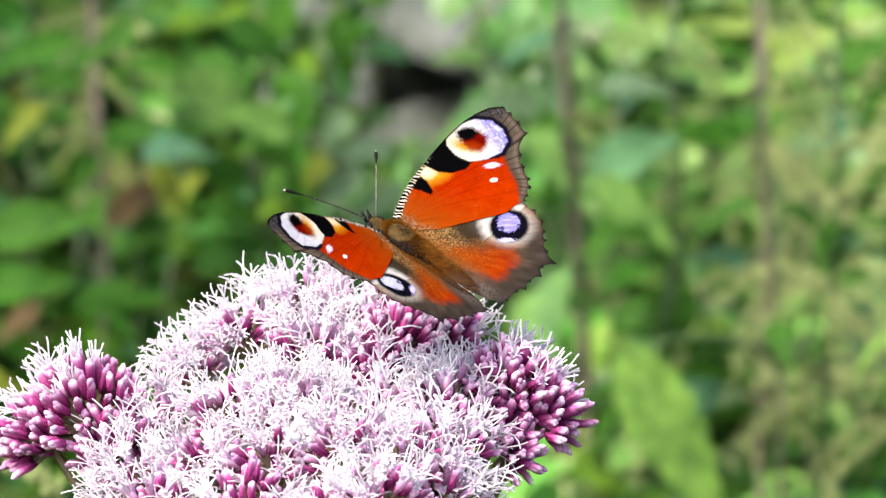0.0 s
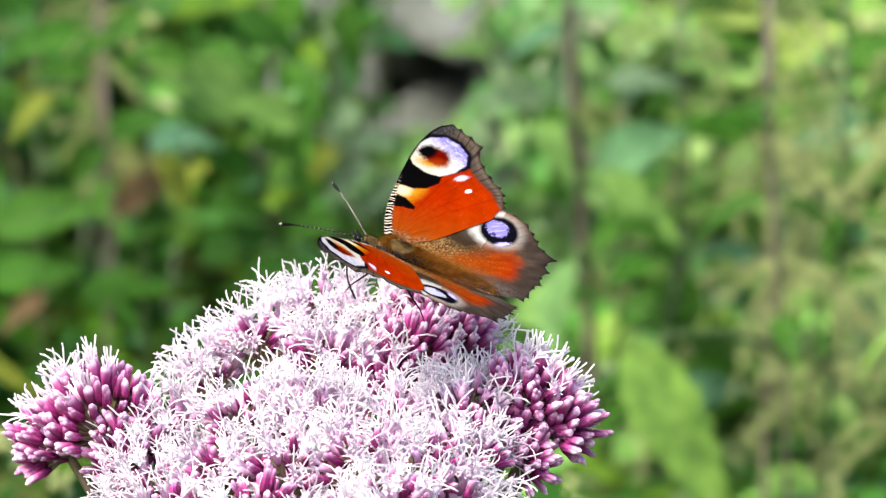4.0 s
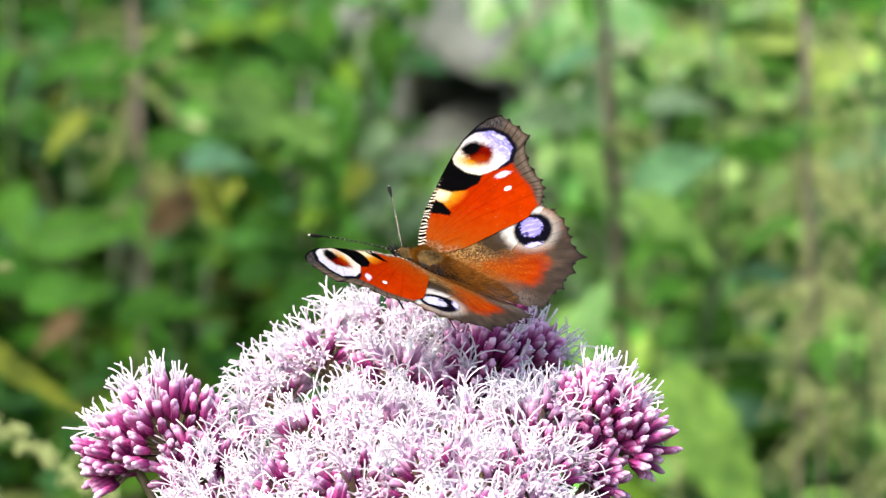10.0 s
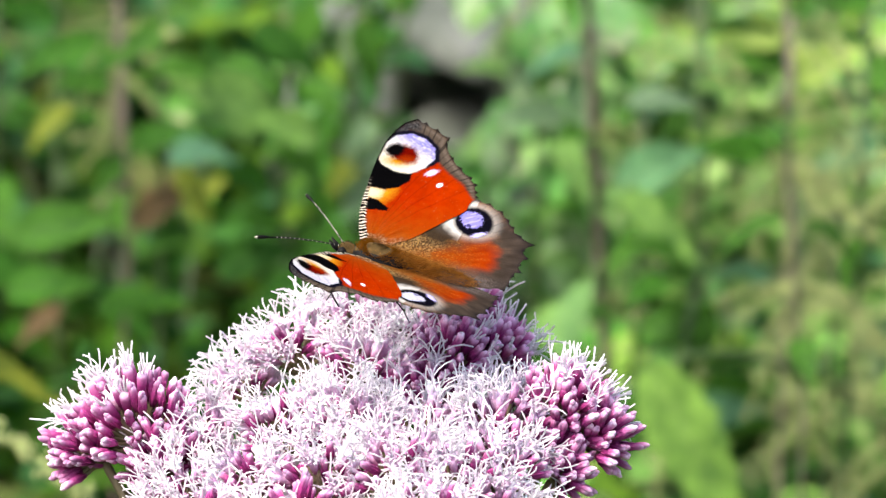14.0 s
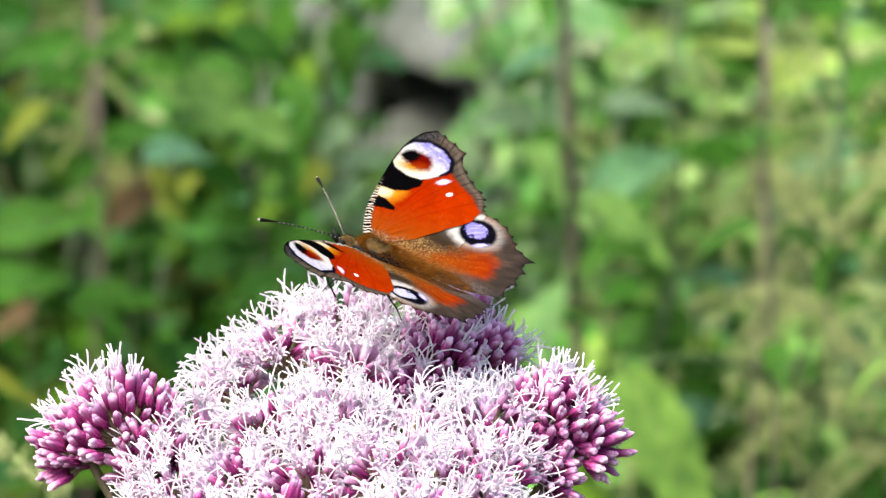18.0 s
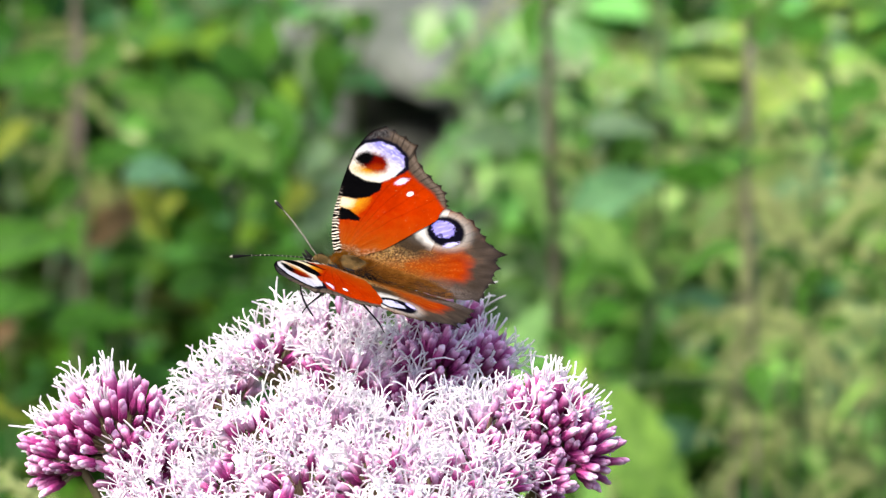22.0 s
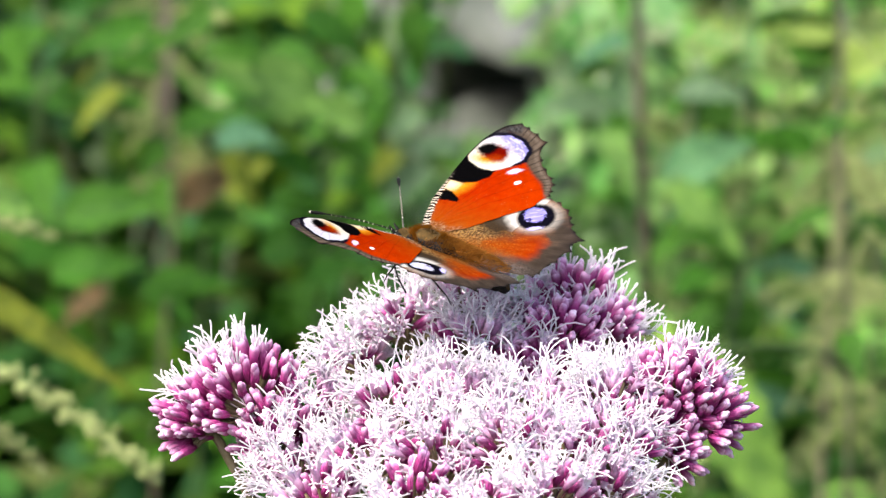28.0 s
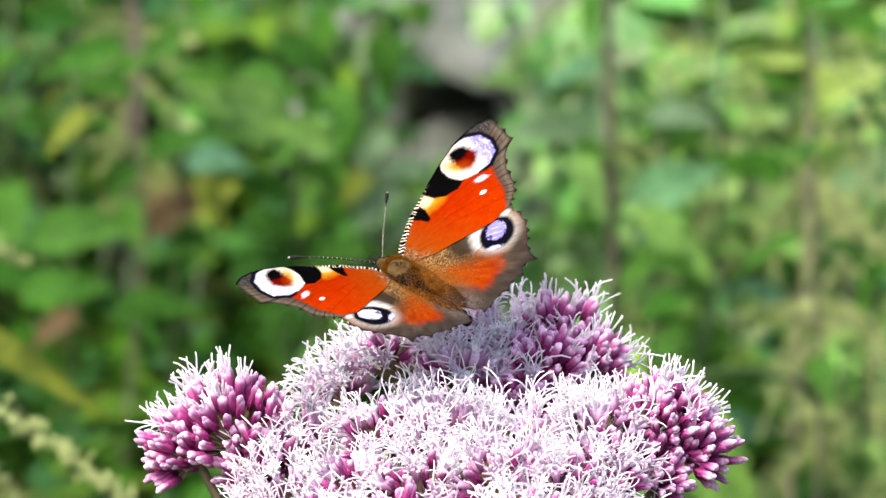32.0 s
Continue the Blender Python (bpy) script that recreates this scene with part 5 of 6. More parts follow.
    nettle(0.123, 1.00, 0.722, (0.0, 0.0), 69, "green", 0.03, 0.0, False, [
        ((0.146, 0.990, 0.712), (0.163, 0.978, 0.719), "green", 0.95), ((0.110, 0.975, 0.701), (0.091, 0.963, 0.710), "blue", -0.91), ((0.091, 0.960, 0.703), (0.109, 0.948, 0.697), "pale", 0.67),
        ((0.142, 0.982, 0.672), (0.161, 0.970, 0.666), "blue", 0.79), ((0.113, 0.968, 0.659), (0.094, 0.956, 0.668), "green", -0.91), ((0.128, 0.990, 0.661), (0.146, 0.978, 0.658), "pale", 0.57),
        ((0.146, 0.975, 0.644), (0.163, 0.963, 0.652), "blue", 0.89), ((0.092, 0.960, 0.644), (0.110, 0.948, 0.639), "pale", 0.72), ((0.153, 0.982, 0.621), (0.130, 0.970, 0.620), "green", -0.84),
        ((0.116, 0.968, 0.684), (0.101, 0.956, 0.691), "deep", -0.75), ((0.122, 0.990, 0.644), (0.140, 0.978, 0.641), "blue", 0.63)],
        low=2.0, thick=0.7)
    nettle(0.081, 1.00, 0.786, (0.0, 0.0), 70, "green", 0.03, 0.0, False, [
        ((0.060, 0.990, 0.743), (0.041, 0.978, 0.756), "pale", -1.02), ((0.088, 0.975, 0.707), (0.069, 0.963, 0.702), "green", -0.68), ((0.062, 0.960, 0.673), (0.075, 0.948, 0.671), "blue", 0.51),
        ((0.055, 0.982, 0.778), (0.073, 0.970, 0.784), "pale", 0.87), ((0.078, 0.968, 0.642), (0.096, 0.956, 0.620), "pale", 0.67), ((0.057, 0.990, 0.648), (0.044, 0.978, 0.664), "deep", -1.12)],
        low=2.0, thick=0.7)
    nettle(0.107, 0.87, 0.819, (0.0, 0.0), 80, "pale", 0.02, 0.6, True, low=0.97, threads=[
        ((0.106, 0.860, 0.776), (0.086, 0.850, 0.760)), ((0.107, 0.860, 0.774), (0.095, 0.842, 0.742)), ((0.108, 0.860, 0.772), (0.106, 0.834, 0.742)),
        ((0.106, 0.860, 0.774), (0.122, 0.850, 0.742)), ((0.107, 0.860, 0.772), (0.132, 0.842, 0.750)), ((0.108, 0.860, 0.775), (0.089, 0.834, 0.754)),
        ((0.106, 0.860, 0.773), (0.127, 0.850, 0.760)), ((0.117, 0.860, 0.733), (0.090, 0.850, 0.719)), ((0.118, 0.860, 0.731), (0.097, 0.842, 0.709)),
        ((0.119, 0.860, 0.729), (0.112, 0.834, 0.713)), ((0.117, 0.860, 0.731), (0.126, 0.850, 0.715)), ((0.118, 0.860, 0.730), (0.138, 0.842, 0.717)),
        ((0.119, 0.860, 0.732), (0.145, 0.834, 0.707)), ((0.117, 0.860, 0.730), (0.084, 0.850, 0.725)), ((0.104, 0.860, 0.700), (0.094, 0.850, 0.684)),
        ((0.105, 0.860, 0.699), (0.116, 0.842, 0.686))])
    nettle(-0.123, 0.955, 0.80, (0.0, 0.0), 81, "green", 0.02, 0.6, True, low=0.97, thick=0.8, threads=[
        ((-0.121, 0.950, 0.797), (-0.132, 0.940, 0.783)), ((-0.121, 0.950, 0.795), (-0.141, 0.930, 0.795)), ((-0.121, 0.950, 0.794), (-0.108, 0.920, 0.785)),
        ((-0.121, 0.950, 0.792), (-0.101, 0.910, 0.799)), ((-0.122, 0.950, 0.780), (-0.137, 0.940, 0.766)), ((-0.122, 0.950, 0.779), (-0.128, 0.930, 0.761)),
        ((-0.122, 0.950, 0.778), (-0.107, 0.920, 0.769)), ((-0.123, 0.950, 0.756), (-0.135, 0.940, 0.744)), ((-0.123, 0.950, 0.755), (-0.138, 0.930, 0.757)),
        ((-0.123, 0.950, 0.753), (-0.110, 0.920, 0.751))])
    nettle(0.127, 0.905, 0.735, (0.0, 0.0), 82, "pale", 0.02, 0.6, False, low=0.97, thick=0.8, threads=[
        ((0.125, 0.900, 0.720), (0.105, 0.890, 0.704)), ((0.125, 0.900, 0.718), (0.115, 0.880, 0.695)), ((0.125, 0.900, 0.717), (0.137, 0.870, 0.714)),
        ((0.125, 0.900, 0.716), (0.144, 0.860, 0.702)), ((0.132, 0.900, 0.686), (0.114, 0.890, 0.676)), ((0.132, 0.900, 0.684), (0.123, 0.880, 0.667)),
        ((0.132, 0.900, 0.683), (0.143, 0.870, 0.678)), ((0.132, 0.900, 0.681), (0.148, 0.860, 0.689)), ((0.114, 0.900, 0.676), (0.100, 0.890, 0.658)),
        ((0.114, 0.900, 0.674), (0.106, 0.880, 0.653)), ((0.114, 0.900, 0.673), (0.126, 0.870, 0.662))])
    # the plants that stand nearer, at the edge of the clearing
    nettle(-0.19, 0.54, 0.83, (0.01, 0.0), 9, "green", 0.05, 0.0, False, [((-0.165, 0.545, 0.803), (-0.108, 0.525, 0.776), "slim", 0.9)], upto=0.55)
    nettle(-0.175, 0.40, 0.86, (0.005, 0.02), 10, "green", 0.05, 0.0, False, [((-0.162, 0.456, 0.846), (-0.130, 0.456, 0.842), "pale", 0.8)], upto=0.5,
           threads=[((-0.170, 0.405, 0.826), (-0.095, 0.384, 0.793)), ((-0.170, 0.405, 0.820), (-0.122, 0.390, 0.790)), ((-0.170, 0.42, 0.845), (-0.126, 0.456, 0.834))])
    r = random.Random(5)
    for i in range(44):
        y = r.uniform(0.9, 1.5)
        half = 0.14 + 0.12 * y
        x = r.uniform(-half, half)
        if y > 1.12 and -0.1 < x < 0.08:
            # the stone heap stays free
            x += 0.19 if x > -0.01 else -0.19
        rise = 1.1677 - 0.2 * (y + 0.8733)
        h = rise + (r.uniform(-0.1, 0.12) if x < 0.02 else r.uniform(-0.15, 0.03))
        if y < 1.3 and -0.06 < x < 0.05:
            h = min(h, 0.70 if -0.03 < x < 0.015 else 0.735)
        nettle(x, y, h, (r.gauss(0, 0.04), r.gauss(0, 0.04)), 100 + i, r.choice(("green", "green", "green", "pale") if x < 0.05 else ("green", "pale", "pale")), r.uniform(0.026, 0.042), 0.7 if x > 0.05 else 0.2)


def small_leaves(p, size, turn, dip, roll, rs):
    """Points and faces of many small folded leaves, each with its foot at p."""
    count = len(p)
    d = np.stack([np.cos(turn) * np.cos(dip), np.sin(turn) * np.cos(dip), np.sin(dip)], 1)
    side = np.stack([-np.sin(turn), np.cos(turn), np.zeros(count)], 1)
    up = np.cross(d, side)
    side, up = side * np.cos(roll)[:, None] + up * np.sin(roll)[:, None], up * np.cos(roll)[:, None] - side * np.sin(roll)[:, None]
    L, W = size[:, None], (size * rs.uniform(0.42, 0.62, count))[:, None]
    pts = [p, p + d * L * 0.4 - side * W * 0.5 + up * W * 0.12, p + d * L * 0.42, p + d * L * 0.4 + side * W * 0.5 + up * W * 0.12, p + d * L * 0.75 - side * W * 0.3, p + d * L * 0.75 + side * W * 0.3, p + d * L - up * L * 0.1]
    return np.stack(pts, 1).reshape(-1, 3), d


LEAF_FACES = [(0, 2, 1), (0, 3, 2), (1, 2, 4), (2, 3, 5), (2, 5, 6, 4)]


def build_thicket():
    """The dense low undergrowth: countless small leaves on thin stalks, rising away from the clearing."""
    rs = np.random.RandomState(21)

    def surface(x, y):
        bump_ = value_noise(x + 9, y + 9, 14.0, 31) * 0.6 + value_noise(x + 9, y + 9, 34.0, 32) * 0.4 - 0.5
        open_ = np.clip(1 - np.abs(x + 0.008) / 0.05, 0, 1) * np.clip((1.34 - y) * 8, 0, 1)
        return 0.615 + 0.185 * (y - 0.82) + bump_ * np.where(x < 0.03, 0.16, 0.085) - 0.05 * open_

    def clear(q):
        """Which leaves keep off the bare places of the stone heap and the gaps in the thicket."""
        keep = np.ones(len(q), bool)
        for cx, cz, a, b in ((-0.0080, 0.7325, 0.026, 0.0140), (-0.0090, 0.7540, 0.019, 0.011), (-0.0070, 0.7166, 0.016, 0.0065), (-0.0315, 0.7088, 0.0095, 0.0065), (-0.1298, 0.7189, 0.0128, 0.0108), (-0.1686, 0.6908, 0.0128, 0.0118), (-0.1395, 0.6637, 0.0150, 0.0129), (-0.0772, 0.7401, 0.0107, 0.0086), (-0.0500, 0.7620, 0.0080, 0.0080)):
            keep &= ((q[:, 0] - cx) / a) ** 2 + ((q[:, 2] - cz) / b) ** 2 > 1
        return keep

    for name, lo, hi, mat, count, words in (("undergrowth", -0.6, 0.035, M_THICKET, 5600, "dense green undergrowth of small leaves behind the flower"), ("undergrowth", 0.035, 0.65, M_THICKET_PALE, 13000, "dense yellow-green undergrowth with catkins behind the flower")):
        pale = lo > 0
        near = int(count * 0.8)
        x = np.concatenate([rs.uniform(max(lo, -0.3), min(hi, 0.33), near), rs.uniform(lo, hi, count - near)])
        x = x + rs.normal(0, 0.012, count)
        y = np.concatenate([rs.uniform(0.84, 1.5, near), rs.uniform(0.84, 2.4, count - near)])
        # the far part thins out towards its rim
        rim = np.random.RandomState(5)
        x[near:] += rim.normal(0, 0.22, count - near)
        y[near:] += rim.normal(0.1, 0.18, count - near)
        y[near:] = np.maximum(y[near:], 0.72 + 0.2 * rim.uniform(0, 1, count - near))
        z = np.maximum(surface(x, y) - rs.exponential(0.026 if pale else 0.045, count), 0.02)
        size = rs.uniform(0.022, 0.05, count)
        turn, dip = rs.uniform(0, 2 * math.pi, count), rs.uniform(-0.7, 0.5, count)
        droops = rs.uniform(0, 1, count) < (0.65 if pale else 0.4)
        turn = np.where(droops, rs.normal(-math.pi / 2 - 0.4, 0.8, count), turn)
        dip = np.where(droops, rs.uniform(-1.1, -0.2, count), dip)
        roll = rs.normal(0, 0.45, count)
        p = np.stack([x, y, z], 1)
        if not pale:
            # leaves that hang before the stone heap, leaving it bare in three places
            n = 900
            q = np.stack([rs.uniform(-0.06, 0.06, n), rs.uniform(1.05, 1.19, n), rs.uniform(0.64, 0.775, n)], 1)
            sz, tn, dp = rs.uniform(0.012, 0.024, n), rs.normal(-math.pi / 2 - 0.3, 1.0, n), rs.uniform(-1.1, -0.1, n)
            mid = q + np.stack([np.cos(tn) * np.cos(dp), np.sin(tn) * np.cos(dp), np.sin(dp)], 1) * (sz * 0.5)[:, None]
            keep = clear(mid)
            q[:, 2] -= 0.215 * (q[:, 1] - 1.14)
            p = np.concatenate([p, q[keep]])
            size, turn, dip = np.concatenate([size, sz[keep]]), np.concatenate([turn, tn[keep]]), np.concatenate([dip, dp[keep]])
            roll = np.concatenate([roll, rs.normal(0, 0.4, keep.sum())])
            mid = p + np.stack([np.cos(turn) * np.cos(dip), np.sin(turn) * np.cos(dip), np.sin(dip)], 1) * (size * 0.5)[:, None]
            mid[:, 2] += 0.215 * (mid[:, 1] - 1.14)
            sunk = ~clear(mid) & ((p[:, 1] < 1.32) | (p[:, 0] < -0.06))
            p[sunk, 2] -= 0.16
        else:
            # drooping strings of tiny flowers
            for k in range(190):
                foot = np.array([rs.uniform(0.02, 0.3), rs.uniform(0.84, 1.45), 0.0])
                foot[2] = surface(foot[:1], foot[1:2])[0] + rs.uniform(-0.01, 0.03)
                w, L = rs.uniform(0, 2 * math.pi), rs.uniform(0.02, 0.05)
                t = np.linspace(0.1, 1, 22)
                line = foot + np.stack([np.cos(w) * L * t, np.sin(w) * L * t, 0.25 * L * t - 0.8 * L * t * t], 1) + rs.normal(0, 0.0012, (22, 3))
                p = np.concatenate([p, line])
                size, turn = np.concatenate([size, rs.uniform(0.002, 0.0042, 22)]), np.concatenate([turn, rs.uniform(0, 6.28, 22)])
                dip, roll = np.concatenate([dip, rs.uniform(-1.2, 0.6, 22)]), np.concatenate([roll, rs.normal(0, 0.6, 22)])
        # nothing grows among the stones themselves
        heap = (np.abs(p[:, 0] + 0.008) < 0.055) & (p[:, 1] > 1.17) & (p[:, 1] < 1.56)
        p[heap, 2] = np.minimum(p[heap, 2], 0.5)
        verts, d = small_leaves(p, size, turn, dip, roll, rs)
        total = len(p)
        faces = [tuple(k * 7 + q for q in f) for k in range(total) for f in LEAF_FACES]
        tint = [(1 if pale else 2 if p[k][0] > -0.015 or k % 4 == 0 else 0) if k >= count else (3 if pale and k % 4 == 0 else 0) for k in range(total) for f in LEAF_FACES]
        base, extra = len(verts), []
        for k in list(range(0, count, 30)) + list(range(count, min(total, count + 400), 5)):
            a, top = Vector((p[k][0] + rs.normal(0, 0.02), p[k][1] + rs.normal(0, 0.02), -0.03)), Vector(p[k])
            n0 = base + len(extra)
            for q in (a, top):
                for w in range(3):
                    extra.append((q.x + 0.0009 * math.cos(w * 2.094), q.y + 0.0009 * math.sin(w * 2.094), q.z))
            faces += [(n0 + w, n0 + (w + 1) % 3, n0 + 3 + (w + 1) % 3, n0 + 3 + w) for w in range(3)]
            tint += [0] * 3
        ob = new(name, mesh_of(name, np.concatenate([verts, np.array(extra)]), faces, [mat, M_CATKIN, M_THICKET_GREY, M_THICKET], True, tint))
        tagged(ob, words, "undergrowth", kind="stuff")


build_undergrowth()
build_thicket()


def rock(name, size, seed):
    bm = bmesh.new()
    bmesh.ops.create_icosphere(bm, subdivisions=3, radius=1.0)
    o = Vector((seed * 3.7, seed * 1.3, 0))
    for v in bm.verts:
        k = 1 + 0.28 * noise.noise(v.co * 1.1 + o) + 0.12 * noise.noise(v.co * 2.7 + o)
        v.co = Vector((v.co.x * size[0], v.co.y * size[1], v.co.z * size[2])) * k
    me = bpy.data.meshes.new(name)
    bm.to_mesh(me)
    bm.free()
    me.materials.append(M_STONE)
    me.polygons.foreach_set("use_smooth", [True] * len(me.polygons))
    return me


def build_rocks():
    """A heap of stones behind the nettles, with a dark gap between the upper ones."""
    r = random.Random(3)
    # upper stone lengthened and an unseen rear stone added to keep the gap dark
    spots = [(-0.006, 1.350, 0.7300, 0.044, 0.165, 0.0150), (0.000, 1.235, 0.6802, 0.044, 0.09, 0.0130), (-0.050, 1.30, 0.694, 0.024, 0.10, 0.032), (0.034, 1.29, 0.715, 0.022, 0.10, 0.030), (-0.01, 1.44, 0.70, 0.07, 0.05, 0.06), (-0.02, 1.27, 0.668, 0.06, 0.09, 0.022)]
    for k in range(7):
        for i in range(3):
            spots.append(((i - 1) * 0.085 + r.uniform(-0.015, 0.015), 1.27 + r.uniform(-0.02, 0.03), 0.62 - k * 0.095, 0.055, 0.07, 0.055))
    for k, (x, y, z, a, b, c) in enumerate(spots):
        ob = new("stone", rock("stone", (a, b, c), k + 1))
        ob.location, ob.rotation_euler = (x, y, z), (0, 0.14 if k < 2 else 0, r.uniform(-0.4, 0.4))
        tagged(ob, "rough grey stone in a heap behind the nettles", "stone", "stones of the heap")


build_rocks()


# ---- movement ----
def motions():
    walk(butterfly, [
        (0.0, pose(-0.00031, -0.02775, 0.95120, -12.51, -13.14, 137.17)),
        (0.5, pose(-0.00034, -0.02747, 0.95129, -13.28, -13.68, 138.81)),
        (1.0, pose(-0.00039, -0.02711, 0.95105, -12.97, -14.10, 140.68)),
        (1.5, pose(-0.00031, -0.02669, 0.95096, -13.23, -14.31, 142.19)),
        (2.0, pose(-0.00027, -0.02646, 0.95050, -13.81, -13.35, 140.70)),
        (2.5, pose(-0.00028, -0.02636, 0.95112, -14.99, -11.85, 145.06)),
        (3.0, pose(-0.00077, -0.02616, 0.95125, -12.32, -4.03, 156.24)),
        (3.5, pose(-0.00114, -0.02613, 0.95126, -9.96, -6.24, 158.83)),
        (5.5, pose(-0.00141, -0.02607, 0.95008, -15.74, -13.05, 162.29)),
        (6.0, pose(-0.00441, -0.02564, 0.95136, -21.13, -4.05, 158.81)),
        (6.5, pose(-0.00531, -0.02517, 0.95174, -19.44, -3.81, 156.55)),
        (7.0, pose(-0.00580, -0.02474, 0.95166, -17.88, -3.49, 154.85)),
        (7.5, pose(-0.00588, -0.02428, 0.95123, -18.76, -4.54, 155.40)),
        (8.0, pose(-0.00621, -0.02361, 0.95139, -15.51, -3.83, 153.36)),
        (8.5, pose(-0.00636, -0.02310, 0.95113, -14.12, -2.90, 150.42)),
        (9.0, pose(-0.00700, -0.02247, 0.95127, -12.19, -3.21, 147.71)),
        (9.5, pose(-0.00797, -0.02176, 0.95130, -11.93, -1.54, 144.41)),
        (10.0, pose(-0.00810, -0.02125, 0.95088, -16.38, -4.34, 142.70)),
        (10.5, pose(-0.00929, -0.02078, 0.95138, -9.29, -3.65, 145.84)),
        (11.0, pose(-0.01188, -0.02064, 0.95203, -10.76, -0.24, 133.60)),
        (11.5, pose(-0.01197, -0.02093, 0.95187, -5.30, -4.04, 132.23)),
        (12.0, pose(-0.01171, -0.02151, 0.95228, -10.00, -3.82, 131.66)),
        (12.5, pose(-0.01129, -0.02167, 0.95199, -8.51, -6.88, 134.05)),
        (13.0, pose(-0.01165, -0.02201, 0.95230, -10.71, -3.99, 131.29)),
        (13.5, pose(-0.01066, -0.02172, 0.95201, -12.45, -2.36, 150.11)),
        (14.0, pose(-0.01064, -0.02168, 0.95201, -10.57, -2.83, 160.32)),
        (14.5, pose(-0.01036, -0.02141, 0.95200, -13.44, -5.85, 161.24)),
        (16.5, pose(-0.01020, -0.02089, 0.95193, -13.80, -5.98, 159.63)),
        (17.0, pose(-0.01015, -0.02019, 0.95163, -13.08, -7.16, 158.99)),
        (17.5, pose(-0.01006, -0.01933, 0.95163, -13.11, -6.36, 158.64)),
        (18.0, pose(-0.00966, -0.01843, 0.95174, -11.78, -7.16, 156.36)),
        (18.5, pose(-0.00968, -0.01780, 0.95159, -12.27, -7.27, 155.93)),
        (19.0, pose(-0.00975, -0.01731, 0.95131, -11.98, -7.49, 155.71)),
        (19.5, pose(-0.00969, -0.01705, 0.95117, -12.12, -8.44, 155.87)),
        (20.0, pose(-0.00984, -0.01695, 0.95126, -13.13, -5.87, 156.44)),
        (20.5, pose(-0.00944, -0.01679, 0.95148, -11.66, -7.57, 155.37)),
        (21.0, pose(-0.00961, -0.01693, 0.95114, -16.48, -3.67, 161.43)),
        (21.5, pose(-0.01051, -0.01739, 0.95057, -16.40, -4.37, 162.46)),
        (22.0, pose(-0.01180, -0.01747, 0.95101, -17.26, -3.12, 163.20)),
        (22.5, pose(-0.01377, -0.01788, 0.95057, -17.74, 3.63, 161.50)),
        (23.0, pose(-0.01357, -0.01801, 0.95083, -12.97, 11.21, 179.19)),
        (23.5, pose(-0.01428, -0.01832, 0.95011, -10.63, 13.39, 172.97)),
        (24.0, pose(-0.01458, -0.01850, 0.94978, -8.47, 8.66, 175.51)),
        (24.5, pose(-0.01543, -0.01878, 0.94914, -9.26, 7.71, 176.55)),
        (25.0, pose(-0.01626, -0.01897, 0.94893, -12.47, 7.56, 173.12)),
        (25.5, pose(-0.01876, -0.01937, 0.94893, -7.28, 4.12, 165.76)),
        (27.5, pose(-0.02101, -0.01946, 0.95016, -8.45, 7.54, 143.75)),
        (28.0, pose(-0.02241, -0.02002, 0.94961, -11.00, 2.70, 136.65)),
        (28.5, pose(-0.02279, -0.02005, 0.95007, -7.32, 5.90, 134.10)),
        (29.0, pose(-0.02290, -0.02014, 0.94992, -7.68, 1.44, 131.64)),
        (29.5, pose(-0.02379, -0.02066, 0.94991, -11.23, 0.42, 125.09)),
        (30.0, pose(-0.02380, -0.02135, 0.95005, -15.48, 0.13, 122.74)),
        (30.5, pose(-0.02460, -0.02182, 0.95022, -21.82, -3.06, 120.05)),
        (31.0, pose(-0.02484, -0.02221, 0.95024, -23.06, -4.35, 120.22)),
        (31.5, pose(-0.02520, -0.02260, 0.95056, -26.83, -0.69, 120.36)),
        (32.0, pose(-0.02542, -0.02301, 0.95043, -30.25, 1.66, 121.40)),
    ])
    # the antennae dip and rise about their roots
    dips = [(0.0, 0), (2.5, 0), (3.0, 8), (3.5, 8), (5.5, 4), (7.0, 0), (13.0, 0), (13.6, 3), (14.0, 7), (16.5, 5), (18.0, 2), (20.0, 4), (22.0, 7), (23.0, 5), (24.0, 2), (25.0, 0), (32.0, 0)]
    for feeler, root in antennae:
        walk(feeler, [(t, Matrix.Translation(root) @ pose(0, 0, 0, 0, dip, 0) @ Matrix.Translation(-root)) for t, dip in dips])
